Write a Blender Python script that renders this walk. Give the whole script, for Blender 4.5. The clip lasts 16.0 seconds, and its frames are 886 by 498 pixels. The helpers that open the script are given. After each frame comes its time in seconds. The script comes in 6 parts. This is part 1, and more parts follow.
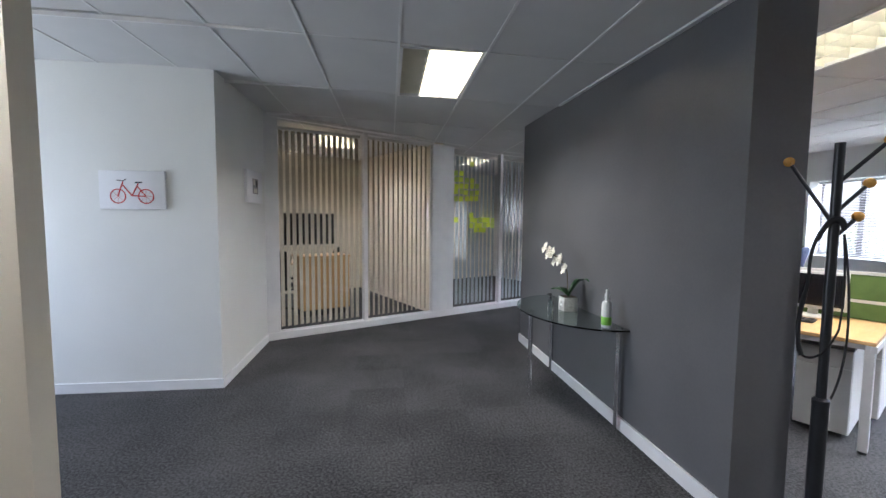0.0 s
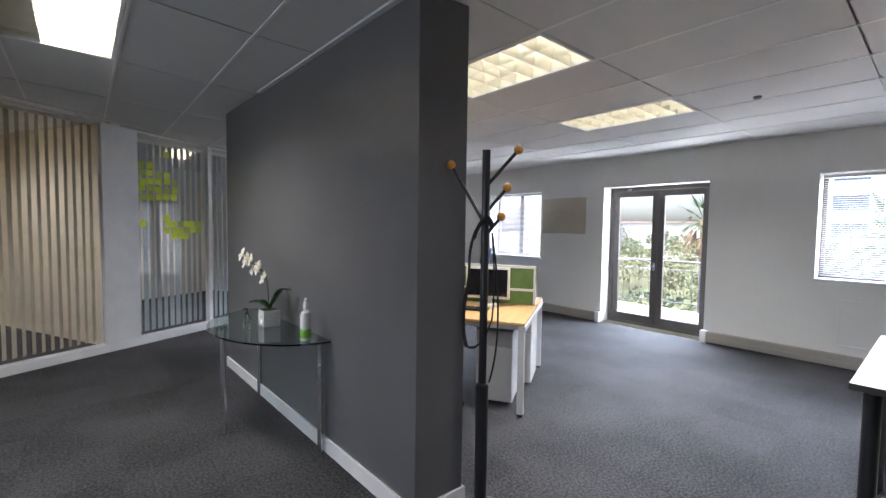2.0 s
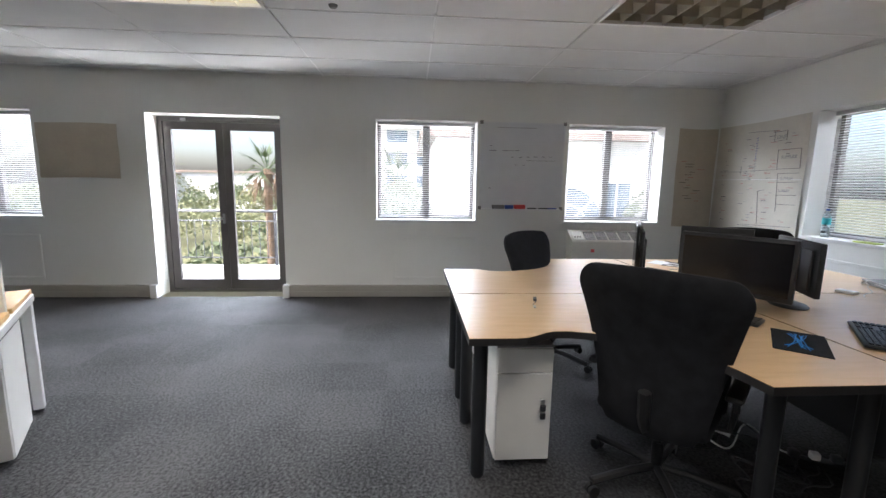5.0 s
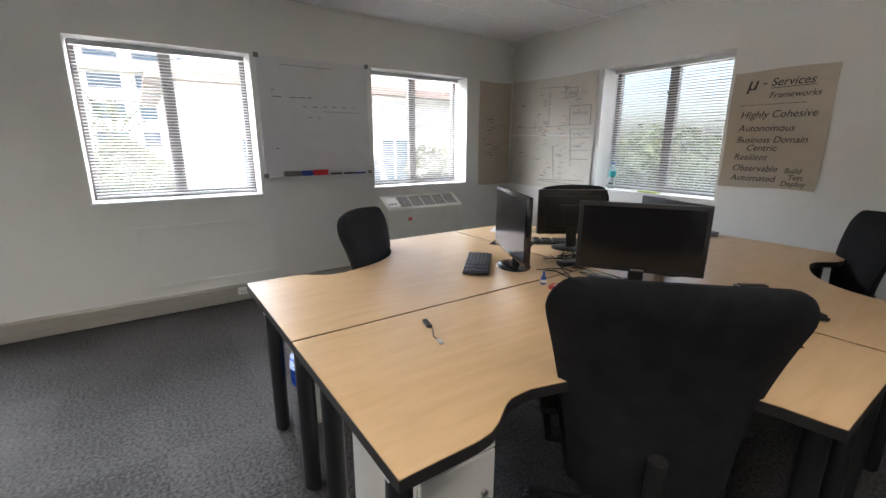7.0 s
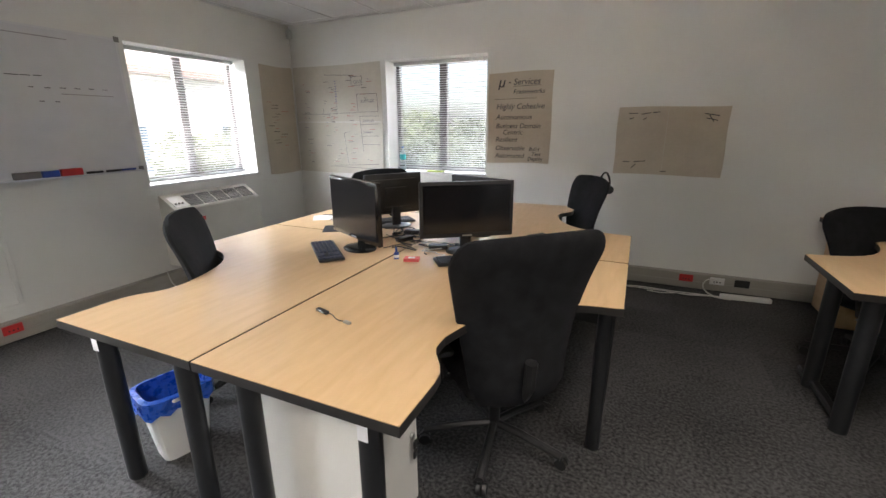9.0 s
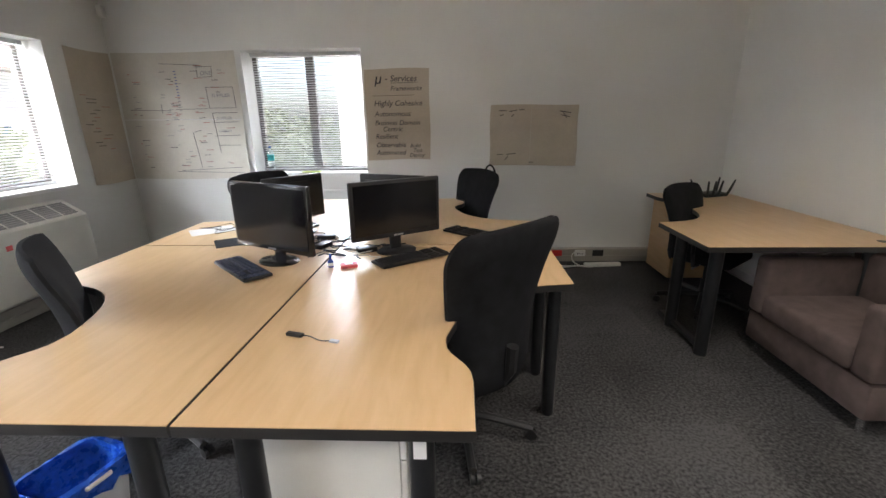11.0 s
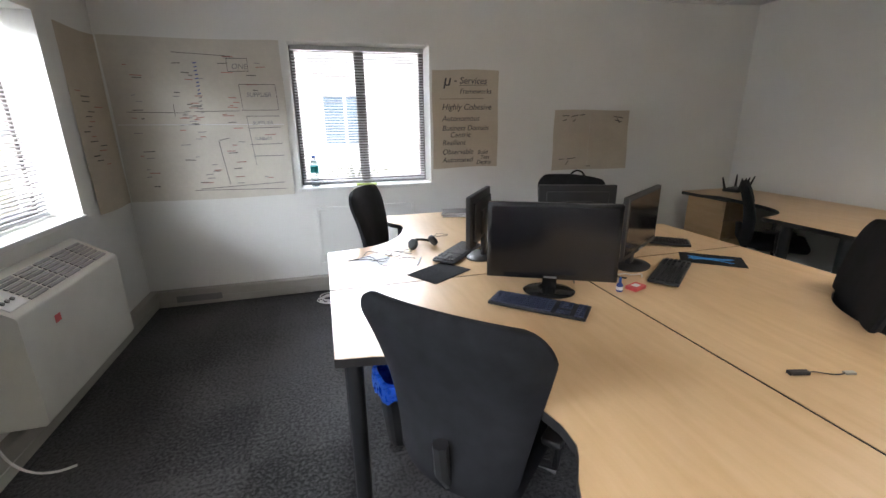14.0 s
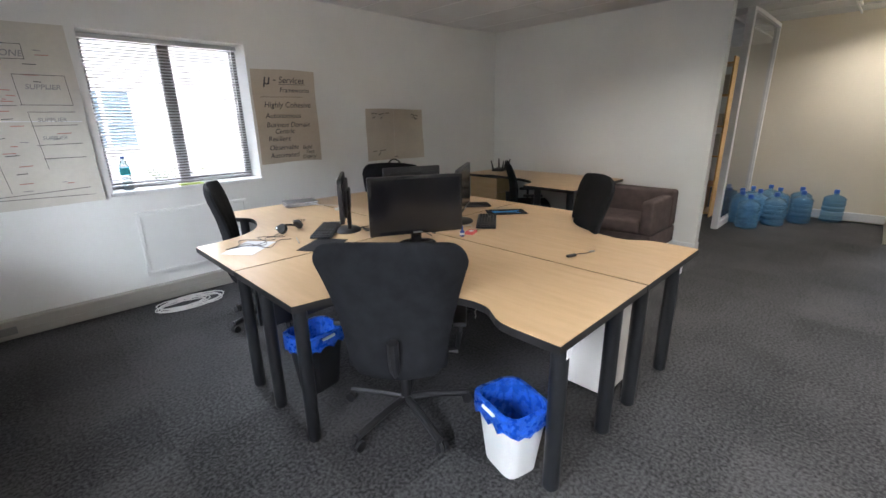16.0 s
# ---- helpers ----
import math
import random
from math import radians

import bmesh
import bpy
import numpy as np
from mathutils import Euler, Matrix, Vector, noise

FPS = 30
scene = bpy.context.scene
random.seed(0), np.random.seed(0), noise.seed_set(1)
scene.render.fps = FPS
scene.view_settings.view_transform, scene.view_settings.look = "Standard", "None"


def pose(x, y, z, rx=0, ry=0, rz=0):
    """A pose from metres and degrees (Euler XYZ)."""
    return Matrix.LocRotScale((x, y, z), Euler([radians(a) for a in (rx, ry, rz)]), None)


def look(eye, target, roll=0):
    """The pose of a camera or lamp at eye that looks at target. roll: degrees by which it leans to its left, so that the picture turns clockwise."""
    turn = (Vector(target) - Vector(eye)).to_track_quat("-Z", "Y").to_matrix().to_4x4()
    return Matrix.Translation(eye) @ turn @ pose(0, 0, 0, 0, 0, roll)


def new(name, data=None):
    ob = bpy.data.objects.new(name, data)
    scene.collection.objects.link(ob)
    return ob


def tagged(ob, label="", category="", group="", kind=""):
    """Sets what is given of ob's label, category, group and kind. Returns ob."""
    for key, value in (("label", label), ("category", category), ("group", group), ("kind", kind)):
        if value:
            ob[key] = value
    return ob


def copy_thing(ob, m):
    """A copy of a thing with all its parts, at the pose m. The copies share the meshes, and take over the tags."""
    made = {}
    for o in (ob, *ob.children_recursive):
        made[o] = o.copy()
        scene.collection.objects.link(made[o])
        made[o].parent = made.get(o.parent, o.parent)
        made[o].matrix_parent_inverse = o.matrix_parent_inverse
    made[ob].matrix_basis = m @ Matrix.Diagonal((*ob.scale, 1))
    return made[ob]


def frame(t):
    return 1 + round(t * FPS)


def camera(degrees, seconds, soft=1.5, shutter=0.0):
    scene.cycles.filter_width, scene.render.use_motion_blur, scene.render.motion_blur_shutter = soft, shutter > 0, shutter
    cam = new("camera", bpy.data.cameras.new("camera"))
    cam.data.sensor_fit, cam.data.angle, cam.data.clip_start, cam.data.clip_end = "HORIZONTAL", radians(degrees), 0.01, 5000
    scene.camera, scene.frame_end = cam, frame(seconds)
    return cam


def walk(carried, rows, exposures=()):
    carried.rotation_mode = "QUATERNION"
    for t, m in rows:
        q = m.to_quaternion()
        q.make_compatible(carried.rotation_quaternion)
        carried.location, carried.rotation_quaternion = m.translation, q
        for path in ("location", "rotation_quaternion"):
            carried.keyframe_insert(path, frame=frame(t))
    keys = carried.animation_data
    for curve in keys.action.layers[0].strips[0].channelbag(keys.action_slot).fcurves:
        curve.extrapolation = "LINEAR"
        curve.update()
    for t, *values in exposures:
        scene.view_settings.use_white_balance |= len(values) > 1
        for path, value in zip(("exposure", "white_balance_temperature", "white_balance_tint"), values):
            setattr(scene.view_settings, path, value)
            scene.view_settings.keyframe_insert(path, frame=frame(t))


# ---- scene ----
cam = camera(92.2, 16.0)
PATH = [
    (0, (-0.125, 0.029, 1.503), (0.104, 1.859, 1.365), 0.5),
    (0.5, (0.007, 0.114, 1.491), (0.463, 1.903, 1.365), 0.4),
    (1, (0.09, 0.18, 1.494), (0.796, 1.885, 1.377), 0.6),
    (1.5, (0.176, 0.217, 1.471), (1.126, 1.801, 1.366), 0.8),
    (2, (0.323, 0.229, 1.466), (1.516, 1.64, 1.372), 0.8),
    (2.5, (0.483, 0.234, 1.479), (1.872, 1.452, 1.389), 0.9),
    (3, (0.61, 0.35, 1.475), (2.173, 1.335, 1.385), 1.1),
    (3.5, (0.779, 0.442, 1.447), (2.485, 1.153, 1.345), 1.2),
    (4, (0.993, 0.52, 1.425), (2.788, 0.936, 1.267), 1.3),
    (4.5, (1.204, 0.66, 1.4), (3.038, 0.778, 1.184), 1.1),
    (5, (1.433, 0.751, 1.388), (3.257, 0.616, 1.109), 1.0),
    (7.5, (2.711, 0.918, 1.411), (4.018, -0.304, 0.943), -0.0),
    (8, (2.809, 1.041, 1.441), (3.923, -0.354, 0.955), -0.2),
    (8.5, (2.799, 1.172, 1.446), (3.721, -0.353, 0.947), -0.4),
    (9, (2.695, 1.256, 1.439), (3.425, -0.364, 0.927), -0.4),
    (11.5, (3.493, 1.35, 1.445), (3.515, -0.422, 0.913), -0.5),
    (12, (3.86, 1.33, 1.458), (3.875, -0.44, 0.922), -0.3),
    (12.5, (4.21, 1.238, 1.442), (4.219, -0.533, 0.906), -0.3),
    (13, (4.533, 1.135, 1.428), (4.533, -0.641, 0.909), -0.6),
    (13.5, (4.892, 1.011, 1.509), (4.703, -0.747, 0.968), -0.2),
    (14, (5.106, 0.856, 1.494), (4.040, -3.014, 0.295), -0.7),
    (14.5, (5.334, 0.73, 1.497), (4.559, -0.861, 0.957), -0.8),
    (15, (5.522, 0.732, 1.447), (4.531, -0.734, 0.908), -0.8),
    (15.5, (5.661, 0.937, 1.427), (4.546, -0.437, 0.887), -0.8),
    (16, (5.805, 1.128, 1.467), (4.563, -0.133, 0.927), -0.9),
]
walk(cam, [(t, look(eye, target, roll)) for t, eye, target, roll in PATH],
     exposures=[(0, 2.3, 5650, 15), (2, 2.08, 5800, 16), (3.5, 1.85, 6000, 15), (5, 1.78, 6150, 14), (7.5, 1.85, 6500, 14), (9, 2.2, 6600, 14), (11.5, 1.95, 6500, 14), (12.5, 1.8, 6450, 14), (14.5, 1.85, 6450, 14), (16, 1.93, 6250, 14)])

# ---- world, sun, large lights ----
world = bpy.data.worlds.new("world")
scene.world = world
world.use_nodes = True
wn = world.node_tree
sky = wn.nodes.new("ShaderNodeTexSky")
sky.sky_type, sky.sun_disc = "NISHITA", False
sky.sun_elevation, sky.sun_rotation = radians(55), radians(323)
sky.dust_density = 4.0
wn.links.new(sky.outputs[0], wn.nodes["Background"].inputs[0])
wn.nodes["Background"].inputs[1].default_value = 0.15

sun = new("sun", bpy.data.lights.new("sun", "SUN"))
sun.data.energy, sun.data.angle, sun.data.color = 2.2, radians(0.6), (1.0, 0.95, 0.88)
sun.matrix_world = look((-12.6, 16.8, 30), (0, 0, 0))

# the plan below is drawn in units of 0.925 m
SC = Matrix.Scale(0.925, 4)
CEIL = 2.785
WALL_E, WALL_S = 7.14, -3.285


def area_lamp(name, m, sx, sy, watts, colour, spread=180):
    ob = new(name, bpy.data.lights.new(name, "AREA"))
    ob.data.shape, ob.data.size, ob.data.size_y = "RECTANGLE", sx * 0.925, sy * 0.925
    ob.data.energy, ob.data.color, ob.data.spread = watts, colour, radians(spread)
    ob.matrix_world = Matrix.Translation(m.translation * 0.925) @ m.to_quaternion().to_matrix().to_4x4()
    return ob


SKYC = (0.86, 0.93, 1.0)
WINDOWS_E = [(-2.525, -1.225), (-0.02, 1.275), (5.353, 6.69), (8.07, 9.37)]
# the sky's light from outside and above each opening, and the sunlit ground's light from below
for y0, y1 in WINDOWS_E:
    c = (y0 + y1) / 2
    area_lamp("window_skylight", look((11.4, c, 4.0), (5.0, c, 1.2)), 2.2, 1.5, 150, SKYC)
    area_lamp("ground_light", look((8.9, c, -0.3), (6.0, c, 2.6)), 2.0, 1.2, 130, (1.0, 0.97, 0.92))
area_lamp("door_skylight", look((11.4, 3.26, 4.0), (5.0, 3.26, 0.9)), 2.2, 1.5, 150, SKYC)
area_lamp("window_skylight", look((5.1, -7.6, 4.0), (5.1, -1.0, 1.2)), 2.2, 1.5, 150, SKYC)
area_lamp("ground_light", look((5.1, -5.0, -0.3), (5.1, -2.2, 2.6)), 2.0, 1.2, 130, (1.0, 0.97, 0.92))
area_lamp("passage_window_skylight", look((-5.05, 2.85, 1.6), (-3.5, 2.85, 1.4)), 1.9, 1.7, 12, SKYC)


# ---- materials ----
def mat(name, base, rough=0.6, metal=0.0, var=0.12, scale=6.0, fine=120.0, bump=0.15, depth=0.002, alt=None, spec=0.5):
    m = bpy.data.materials.new(name)
    m.use_nodes = True
    n, l = m.node_tree.nodes, m.node_tree.links
    b = n["Principled BSDF"]
    b.inputs["Metallic"].default_value = metal
    b.inputs["Specular IOR Level"].default_value = spec
    tc = n.new("ShaderNodeTexCoord")
    big, small = n.new("ShaderNodeTexNoise"), n.new("ShaderNodeTexNoise")
    big.inputs["Scale"].default_value, big.inputs["Detail"].default_value = scale, 4
    small.inputs["Scale"].default_value, small.inputs["Detail"].default_value = fine, 3
    l.new(tc.outputs["Object"], big.inputs["Vector"])
    l.new(tc.outputs["Object"], small.inputs["Vector"])
    add = n.new("ShaderNodeMath")
    add.operation = "MULTIPLY_ADD"
    l.new(small.outputs[0], add.inputs[0])
    add.inputs[1].default_value = 0.4
    l.new(big.outputs[0], add.inputs[2])
    ramp = n.new("ShaderNodeValToRGB")
    lo = alt or [c * (1 - var) for c in base]
    hi = [min(1, c * (1 + var)) for c in base]
    ramp.color_ramp.elements[0].position, ramp.color_ramp.elements[1].position = 0.5, 0.9
    ramp.color_ramp.elements[0].color, ramp.color_ramp.elements[1].color = (*lo, 1), (*hi, 1)
    l.new(add.outputs[0], ramp.inputs[0])
    l.new(ramp.outputs[0], b.inputs["Base Color"])
    rr = n.new("ShaderNodeMapRange")
    rr.inputs["To Min"].default_value, rr.inputs["To Max"].default_value = max(0.02, rough - 0.08), min(1, rough + 0.08)
    l.new(big.outputs[0], rr.inputs["Value"])
    l.new(rr.outputs[0], b.inputs["Roughness"])
    if bump:
        bp = n.new("ShaderNodeBump")
        bp.inputs["Strength"].default_value, bp.inputs["Distance"].default_value = bump, depth
        l.new(small.outputs[0], bp.inputs["Height"])
        l.new(bp.outputs[0], b.inputs["Normal"])
    return m


def wood_mat(name, a, c, rough, stretch):
    m = mat(name, a, rough)
    n, l = m.node_tree.nodes, m.node_tree.links
    tc, mp, ns = n.new("ShaderNodeTexCoord"), n.new("ShaderNodeMapping"), n.new("ShaderNodeTexNoise")
    mp.inputs["Scale"].default_value = stretch
    ns.inputs["Scale"].default_value, ns.inputs["Detail"].default_value, ns.inputs["Distortion"].default_value = 3, 6, 0.4
    rp = n.new("ShaderNodeValToRGB")
    rp.color_ramp.elements[0].position, rp.color_ramp.elements[1].position = 0.3, 0.7
    rp.color_ramp.elements[0].color, rp.color_ramp.elements[1].color = (*a, 1), (*c, 1)
    l.new(tc.outputs["Object"], mp.inputs[0])
    l.new(mp.outputs[0], ns.inputs[0])
    l.new(ns.outputs[0], rp.inputs[0])
    l.new(rp.outputs[0], n["Principled BSDF"].inputs["Base Color"])
    return m


def carpet_mat():
    m = bpy.data.materials.new("carpet")
    m.use_nodes = True
    n, l = m.node_tree.nodes, m.node_tree.links
    b = n["Principled BSDF"]
    b.inputs["Roughness"].default_value = 0.8
    b.inputs["Specular IOR Level"].default_value = 0.25
    b.inputs["Sheen Weight"].default_value = 0.04
    b.inputs["Sheen Roughness"].default_value = 0.6
    tc = n.new("ShaderNodeTexCoord")
    fine, mid, big = [n.new("ShaderNodeTexNoise") for _ in range(3)]
    for k, s, d in ((fine, 260, 2), (mid, 60, 5), (big, 1.3, 3)):
        k.inputs["Scale"].default_value, k.inputs["Detail"].default_value = s, d
        l.new(tc.outputs["Object"], k.inputs["Vector"])
    sc = n.new("ShaderNodeVectorMath")
    sc.operation = "SCALE"
    sc.inputs["Scale"].default_value = 2.0
    fl = n.new("ShaderNodeVectorMath")
    fl.operation = "FLOOR"
    wh = n.new("ShaderNodeTexWhiteNoise")
    wh.noise_dimensions = "2D"
    l.new(tc.outputs["Object"], sc.inputs[0])
    l.new(sc.outputs[0], fl.inputs[0])
    l.new(fl.outputs[0], wh.inputs["Vector"])
    acc = None
    for src, k in ((fine.outputs[0], 0.45), (mid.outputs[0], 0.85), (big.outputs[0], 0.35), (wh.outputs["Value"], 0.07)):
        ma = n.new("ShaderNodeMath")
        ma.operation = "MULTIPLY_ADD"
        l.new(src, ma.inputs[0])
        ma.inputs[1].default_value = k
        if acc:
            l.new(acc, ma.inputs[2])
        else:
            ma.inputs[2].default_value = 0
        acc = ma.outputs[0]
    rp = n.new("ShaderNodeValToRGB")
    rp.color_ramp.elements[0].position, rp.color_ramp.elements[1].position = 0.72, 1.02
    rp.color_ramp.elements[0].color = (0.0045, 0.0045, 0.0047, 1)
    rp.color_ramp.elements[1].color = (0.074, 0.072, 0.073, 1)
    l.new(acc, rp.inputs[0])
    l.new(rp.outputs[0], b.inputs["Base Color"])
    bp = n.new("ShaderNodeBump")
    bp.inputs["Strength"].default_value, bp.inputs["Distance"].default_value = 0.8, 0.006
    l.new(acc, bp.inputs["Height"])
    l.new(bp.outputs[0], b.inputs["Normal"])
    return m


def glass_mat(name, tint, rough=0.0, share=0.0):
    m = bpy.data.materials.new(name)
    m.use_nodes = True
    b = m.node_tree.nodes["Principled BSDF"]
    b.inputs["Base Color"].default_value = (*tint, 1)
    b.inputs["Transmission Weight"].default_value = 1.0 - share
    b.inputs["Roughness"].default_value = rough
    b.inputs["IOR"].default_value = 1.45
    return m


def glow(name, colour, strength):
    m = bpy.data.materials.new(name)
    m.use_nodes = True
    b = m.node_tree.nodes["Principled BSDF"]
    b.inputs["Base Color"].default_value = (0.8, 0.8, 0.8, 1)
    b.inputs["Emission Color"].default_value = (*colour, 1)
    b.inputs["Emission Strength"].default_value = strength
    return m


M_WALL = mat("white_wall_paint", (0.72, 0.72, 0.69), 0.55, var=0.025, scale=1.5, fine=90, bump=0.08)
M_BEIGE = mat("cream_wall_paint", (0.72, 0.66, 0.54), 0.6, var=0.03, scale=1.5, fine=90, bump=0.08)
M_GREY = mat("dark_grey_wall_paint", (0.115, 0.115, 0.118), 0.38, var=0.10, scale=1.8, fine=60, bump=0.08)
M_CEIL = mat("ceiling_tile", (0.66, 0.66, 0.66), 0.85, var=0.03, scale=2.5, fine=160, bump=0.25)
M_TBAR = mat("white_ceiling_bar", (0.78, 0.78, 0.78), 0.4, var=0.03)
M_CARPET = carpet_mat()
M_TRIM = mat("white_gloss_trim", (0.72, 0.72, 0.72), 0.35, var=0.04)
M_TRUNK = mat("grey_trunking_paint", (0.34, 0.32, 0.28), 0.5, var=0.06, scale=2)
M_ALU = mat("bronze_grey_aluminium", (0.13, 0.12, 0.115), 0.4, 0.4, var=0.08)
M_ALUW = mat("white_aluminium", (0.66, 0.67, 0.68), 0.35, var=0.03)
M_BLIND = mat("grey_blind_slat", (0.50, 0.50, 0.51), 0.4, var=0.05)
M_GLASS = glass_mat("clear_window_glass", (1, 1, 1))
M_TABLEGLASS = glass_mat("green_table_glass", (0.78, 0.90, 0.86))
M_MAPLE = wood_mat("maple_laminate", (0.55, 0.365, 0.19), (0.62, 0.425, 0.24), 0.33, (8, 1.2, 8))
M_OAK = wood_mat("amber_wood_laminate", (0.55, 0.33, 0.13), (0.66, 0.42, 0.18), 0.4, (1.2, 8, 8))
M_OLIVE = mat("olive_green_note", (0.45, 0.55, 0.12), 0.7)
M_BLACK = mat("black_plastic", (0.016, 0.016, 0.017), 0.45, var=0.2)
M_EDGE = mat("black_desk_edging", (0.020, 0.019, 0.019), 0.4, var=0.2)
M_LEG = mat("black_powder_coat", (0.014, 0.015, 0.017), 0.35, var=0.2)
M_FABRIC = mat("black_chair_fabric", (0.012, 0.0125, 0.0145), 0.95, var=0.35, scale=14, fine=420, bump=0.6, spec=0.2)
M_SCREEN = mat("dark_screen", (0.010, 0.010, 0.012), 0.16, var=0.1, bump=0)
M_GLOSSBLK = mat("glossy_black_plastic", (0.012, 0.012, 0.012), 0.14, var=0.1, bump=0)
M_PED = mat("white_steel_cabinet", (0.66, 0.645, 0.61), 0.4, var=0.03)
M_PEDTOP = mat("grey_cabinet_top", (0.17, 0.165, 0.16), 0.5, var=0.06)
M_WHITEP = mat("white_plastic", (0.70, 0.70, 0.68), 0.4, var=0.03)
M_CREAMP = mat("cream_plastic", (0.62, 0.61, 0.55), 0.45, var=0.04)
M_CHROME = mat("chrome", (0.82, 0.82, 0.84), 0.24, 1.0, var=0.05, bump=0)
M_STEEL = mat("brushed_steel", (0.5, 0.5, 0.5), 0.35, 1.0, var=0.08)
M_BLUEBAG = mat("blue_bin_liner", (0.012, 0.075, 0.42), 0.28, var=0.35, scale=25, fine=60, bump=0.8, depth=0.006)
M_PAPER = mat("brown_flipchart_paper", (0.50, 0.44, 0.35), 0.8, var=0.06, scale=4, fine=40, bump=0.4)
M_PAPERL = mat("pale_flipchart_paper", (0.56, 0.53, 0.46), 0.75, var=0.07, scale=3, fine=30, bump=0.4)
M_WHITEPAPER = mat("white_paper", (0.75, 0.75, 0.77), 0.7, var=0.03)
M_INK = mat("black_marker", (0.06, 0.055, 0.06), 0.7, var=0.2)
M_INKG = mat("faint_pencil", (0.28, 0.27, 0.27), 0.8, var=0.2)
M_INKR = mat("red_marker", (0.42, 0.16, 0.13), 0.7, var=0.2)
M_BOARD = mat("whiteboard_enamel", (0.66, 0.67, 0.69), 0.18, var=0.03, bump=0)
M_GREENF = mat("green_screen_fabric", (0.105, 0.17, 0.045), 0.95, var=0.12, scale=10, fine=400, bump=0.5)
M_TEALF = mat("teal_screen_fabric", (0.03, 0.17, 0.17), 0.95, var=0.12, scale=10, fine=400, bump=0.5)
M_SOFA = mat("brown_sofa_fabric", (0.105, 0.078, 0.072), 0.95, var=0.18, scale=12, fine=350, bump=0.5, spec=0.2)
M_WATER = glass_mat("blue_water_bottle", (0.30, 0.62, 0.92), 0.12, 0.25)
M_PET = glass_mat("clear_bottle_plastic", (0.86, 0.95, 0.97), 0.05)
M_BLUECAP = mat("blue_cap_plastic", (0.02, 0.10, 0.42), 0.35)
M_TEALLBL = mat("teal_label", (0.03, 0.42, 0.45), 0.5)
M_YELLOW = mat("yellow_note", (0.66, 0.74, 0.06), 0.7, var=0.1)
M_BALL = mat("varnished_wood_ball", (0.55, 0.27, 0.05), 0.25, var=0.15, scale=30)
M_CERAMIC = mat("white_ceramic", (0.66, 0.66, 0.62), 0.3, var=0.15, scale=60)
M_LEAF = mat("dark_orchid_leaf", (0.025, 0.085, 0.022), 0.35, var=0.3, scale=15)
M_PETAL = mat("cream_orchid_petal", (0.78, 0.74, 0.62), 0.6, var=0.06, scale=40)
M_STEM = mat("brown_stem", (0.10, 0.07, 0.03), 0.6)
M_GREENLBL = mat("green_label", (0.22, 0.50, 0.06), 0.5)
M_RED = mat("red_plastic", (0.55, 0.03, 0.03), 0.4)
M_PINK = mat("pink_red_card", (0.62, 0.09, 0.09), 0.6)
M_BLUE = mat("bright_blue_print", (0.02, 0.22, 0.60), 0.6)
M_NAVY = mat("navy_plastic", (0.02, 0.06, 0.30), 0.4)
M_CABLEW = mat("white_cable", (0.62, 0.61, 0.57), 0.5)
M_STRAP = mat("black_webbing", (0.012, 0.012, 0.013), 0.85, fine=500, bump=0.5)
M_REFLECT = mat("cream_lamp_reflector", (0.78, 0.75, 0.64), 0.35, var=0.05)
# the same reflector in a switched-off light, its missing glow painted as darker colour
M_REFUNLIT = mat("unlit_lamp_reflector", (0.42, 0.38, 0.31), 0.35, 0.3, var=0.1)
M_TUBE = glow("lit_fluorescent_tube", (1.0, 0.88, 0.66), 10.0)
M_TUBEDIM = glow("dim_fluorescent_tube", (1.0, 0.93, 0.74), 1.8)
M_TUBEOFF = mat("unlit_tube", (0.7, 0.7, 0.68), 0.3)
M_RAIL = mat("grey_painted_rail", (0.09, 0.09, 0.095), 0.5)
M_STUCCO = mat("white_stucco", (0.74, 0.73, 0.70), 0.85, var=0.05, scale=1.0, fine=20, bump=0.3)
M_PINKST = mat("pink_stucco", (0.70, 0.50, 0.44), 0.85, var=0.05, scale=1.0)
M_ROOF = mat("grey_roof_tile", (0.34, 0.27, 0.23), 0.8, var=0.15)
M_FARGLASS = mat("far_window_glass", (0.10, 0.16, 0.22), 0.1, var=0.1, bump=0)
M_CONC = mat("pale_concrete", (0.45, 0.43, 0.40), 0.85, var=0.1)
M_GROUND = mat("dry_grass_ground", (0.17, 0.17, 0.08), 0.95, var=0.3, scale=0.4, fine=6)
M_BUSH = mat("bush_leaves", (0.14, 0.17, 0.085), 0.7, var=0.45, scale=1.2, fine=12)
M_BUSHY = mat("yellow_green_leaves", (0.22, 0.23, 0.11), 0.7, var=0.4, scale=1.5, fine=12)
M_PALMLEAF = mat("palm_leaves", (0.10, 0.14, 0.06), 0.6, var=0.3)
M_TRUNKW = mat("palm_trunk", (0.22, 0.15, 0.10), 0.9, var=0.3, scale=8)
M_DARKIN = mat("dark_shelf_goods", (0.22, 0.12, 0.06), 0.7, var=0.4, scale=6)


# ---- mesh helpers ----
def box(bm, lo, hi, bev=0.0, seg=1, m=None):
    lo, hi = Vector(lo), Vector(hi)
    c, s = (lo + hi) / 2, hi - lo
    r = bmesh.ops.create_cube(bm, size=1.0, matrix=(m or Matrix()) @ Matrix.Translation(c) @ Matrix.Diagonal((*s, 1)))
    if bev:
        es = list({e for v in r["verts"] for e in v.link_edges})
        bmesh.ops.bevel(bm, geom=es, offset=bev, segments=seg, affect="EDGES", profile=0.5)
    return bm


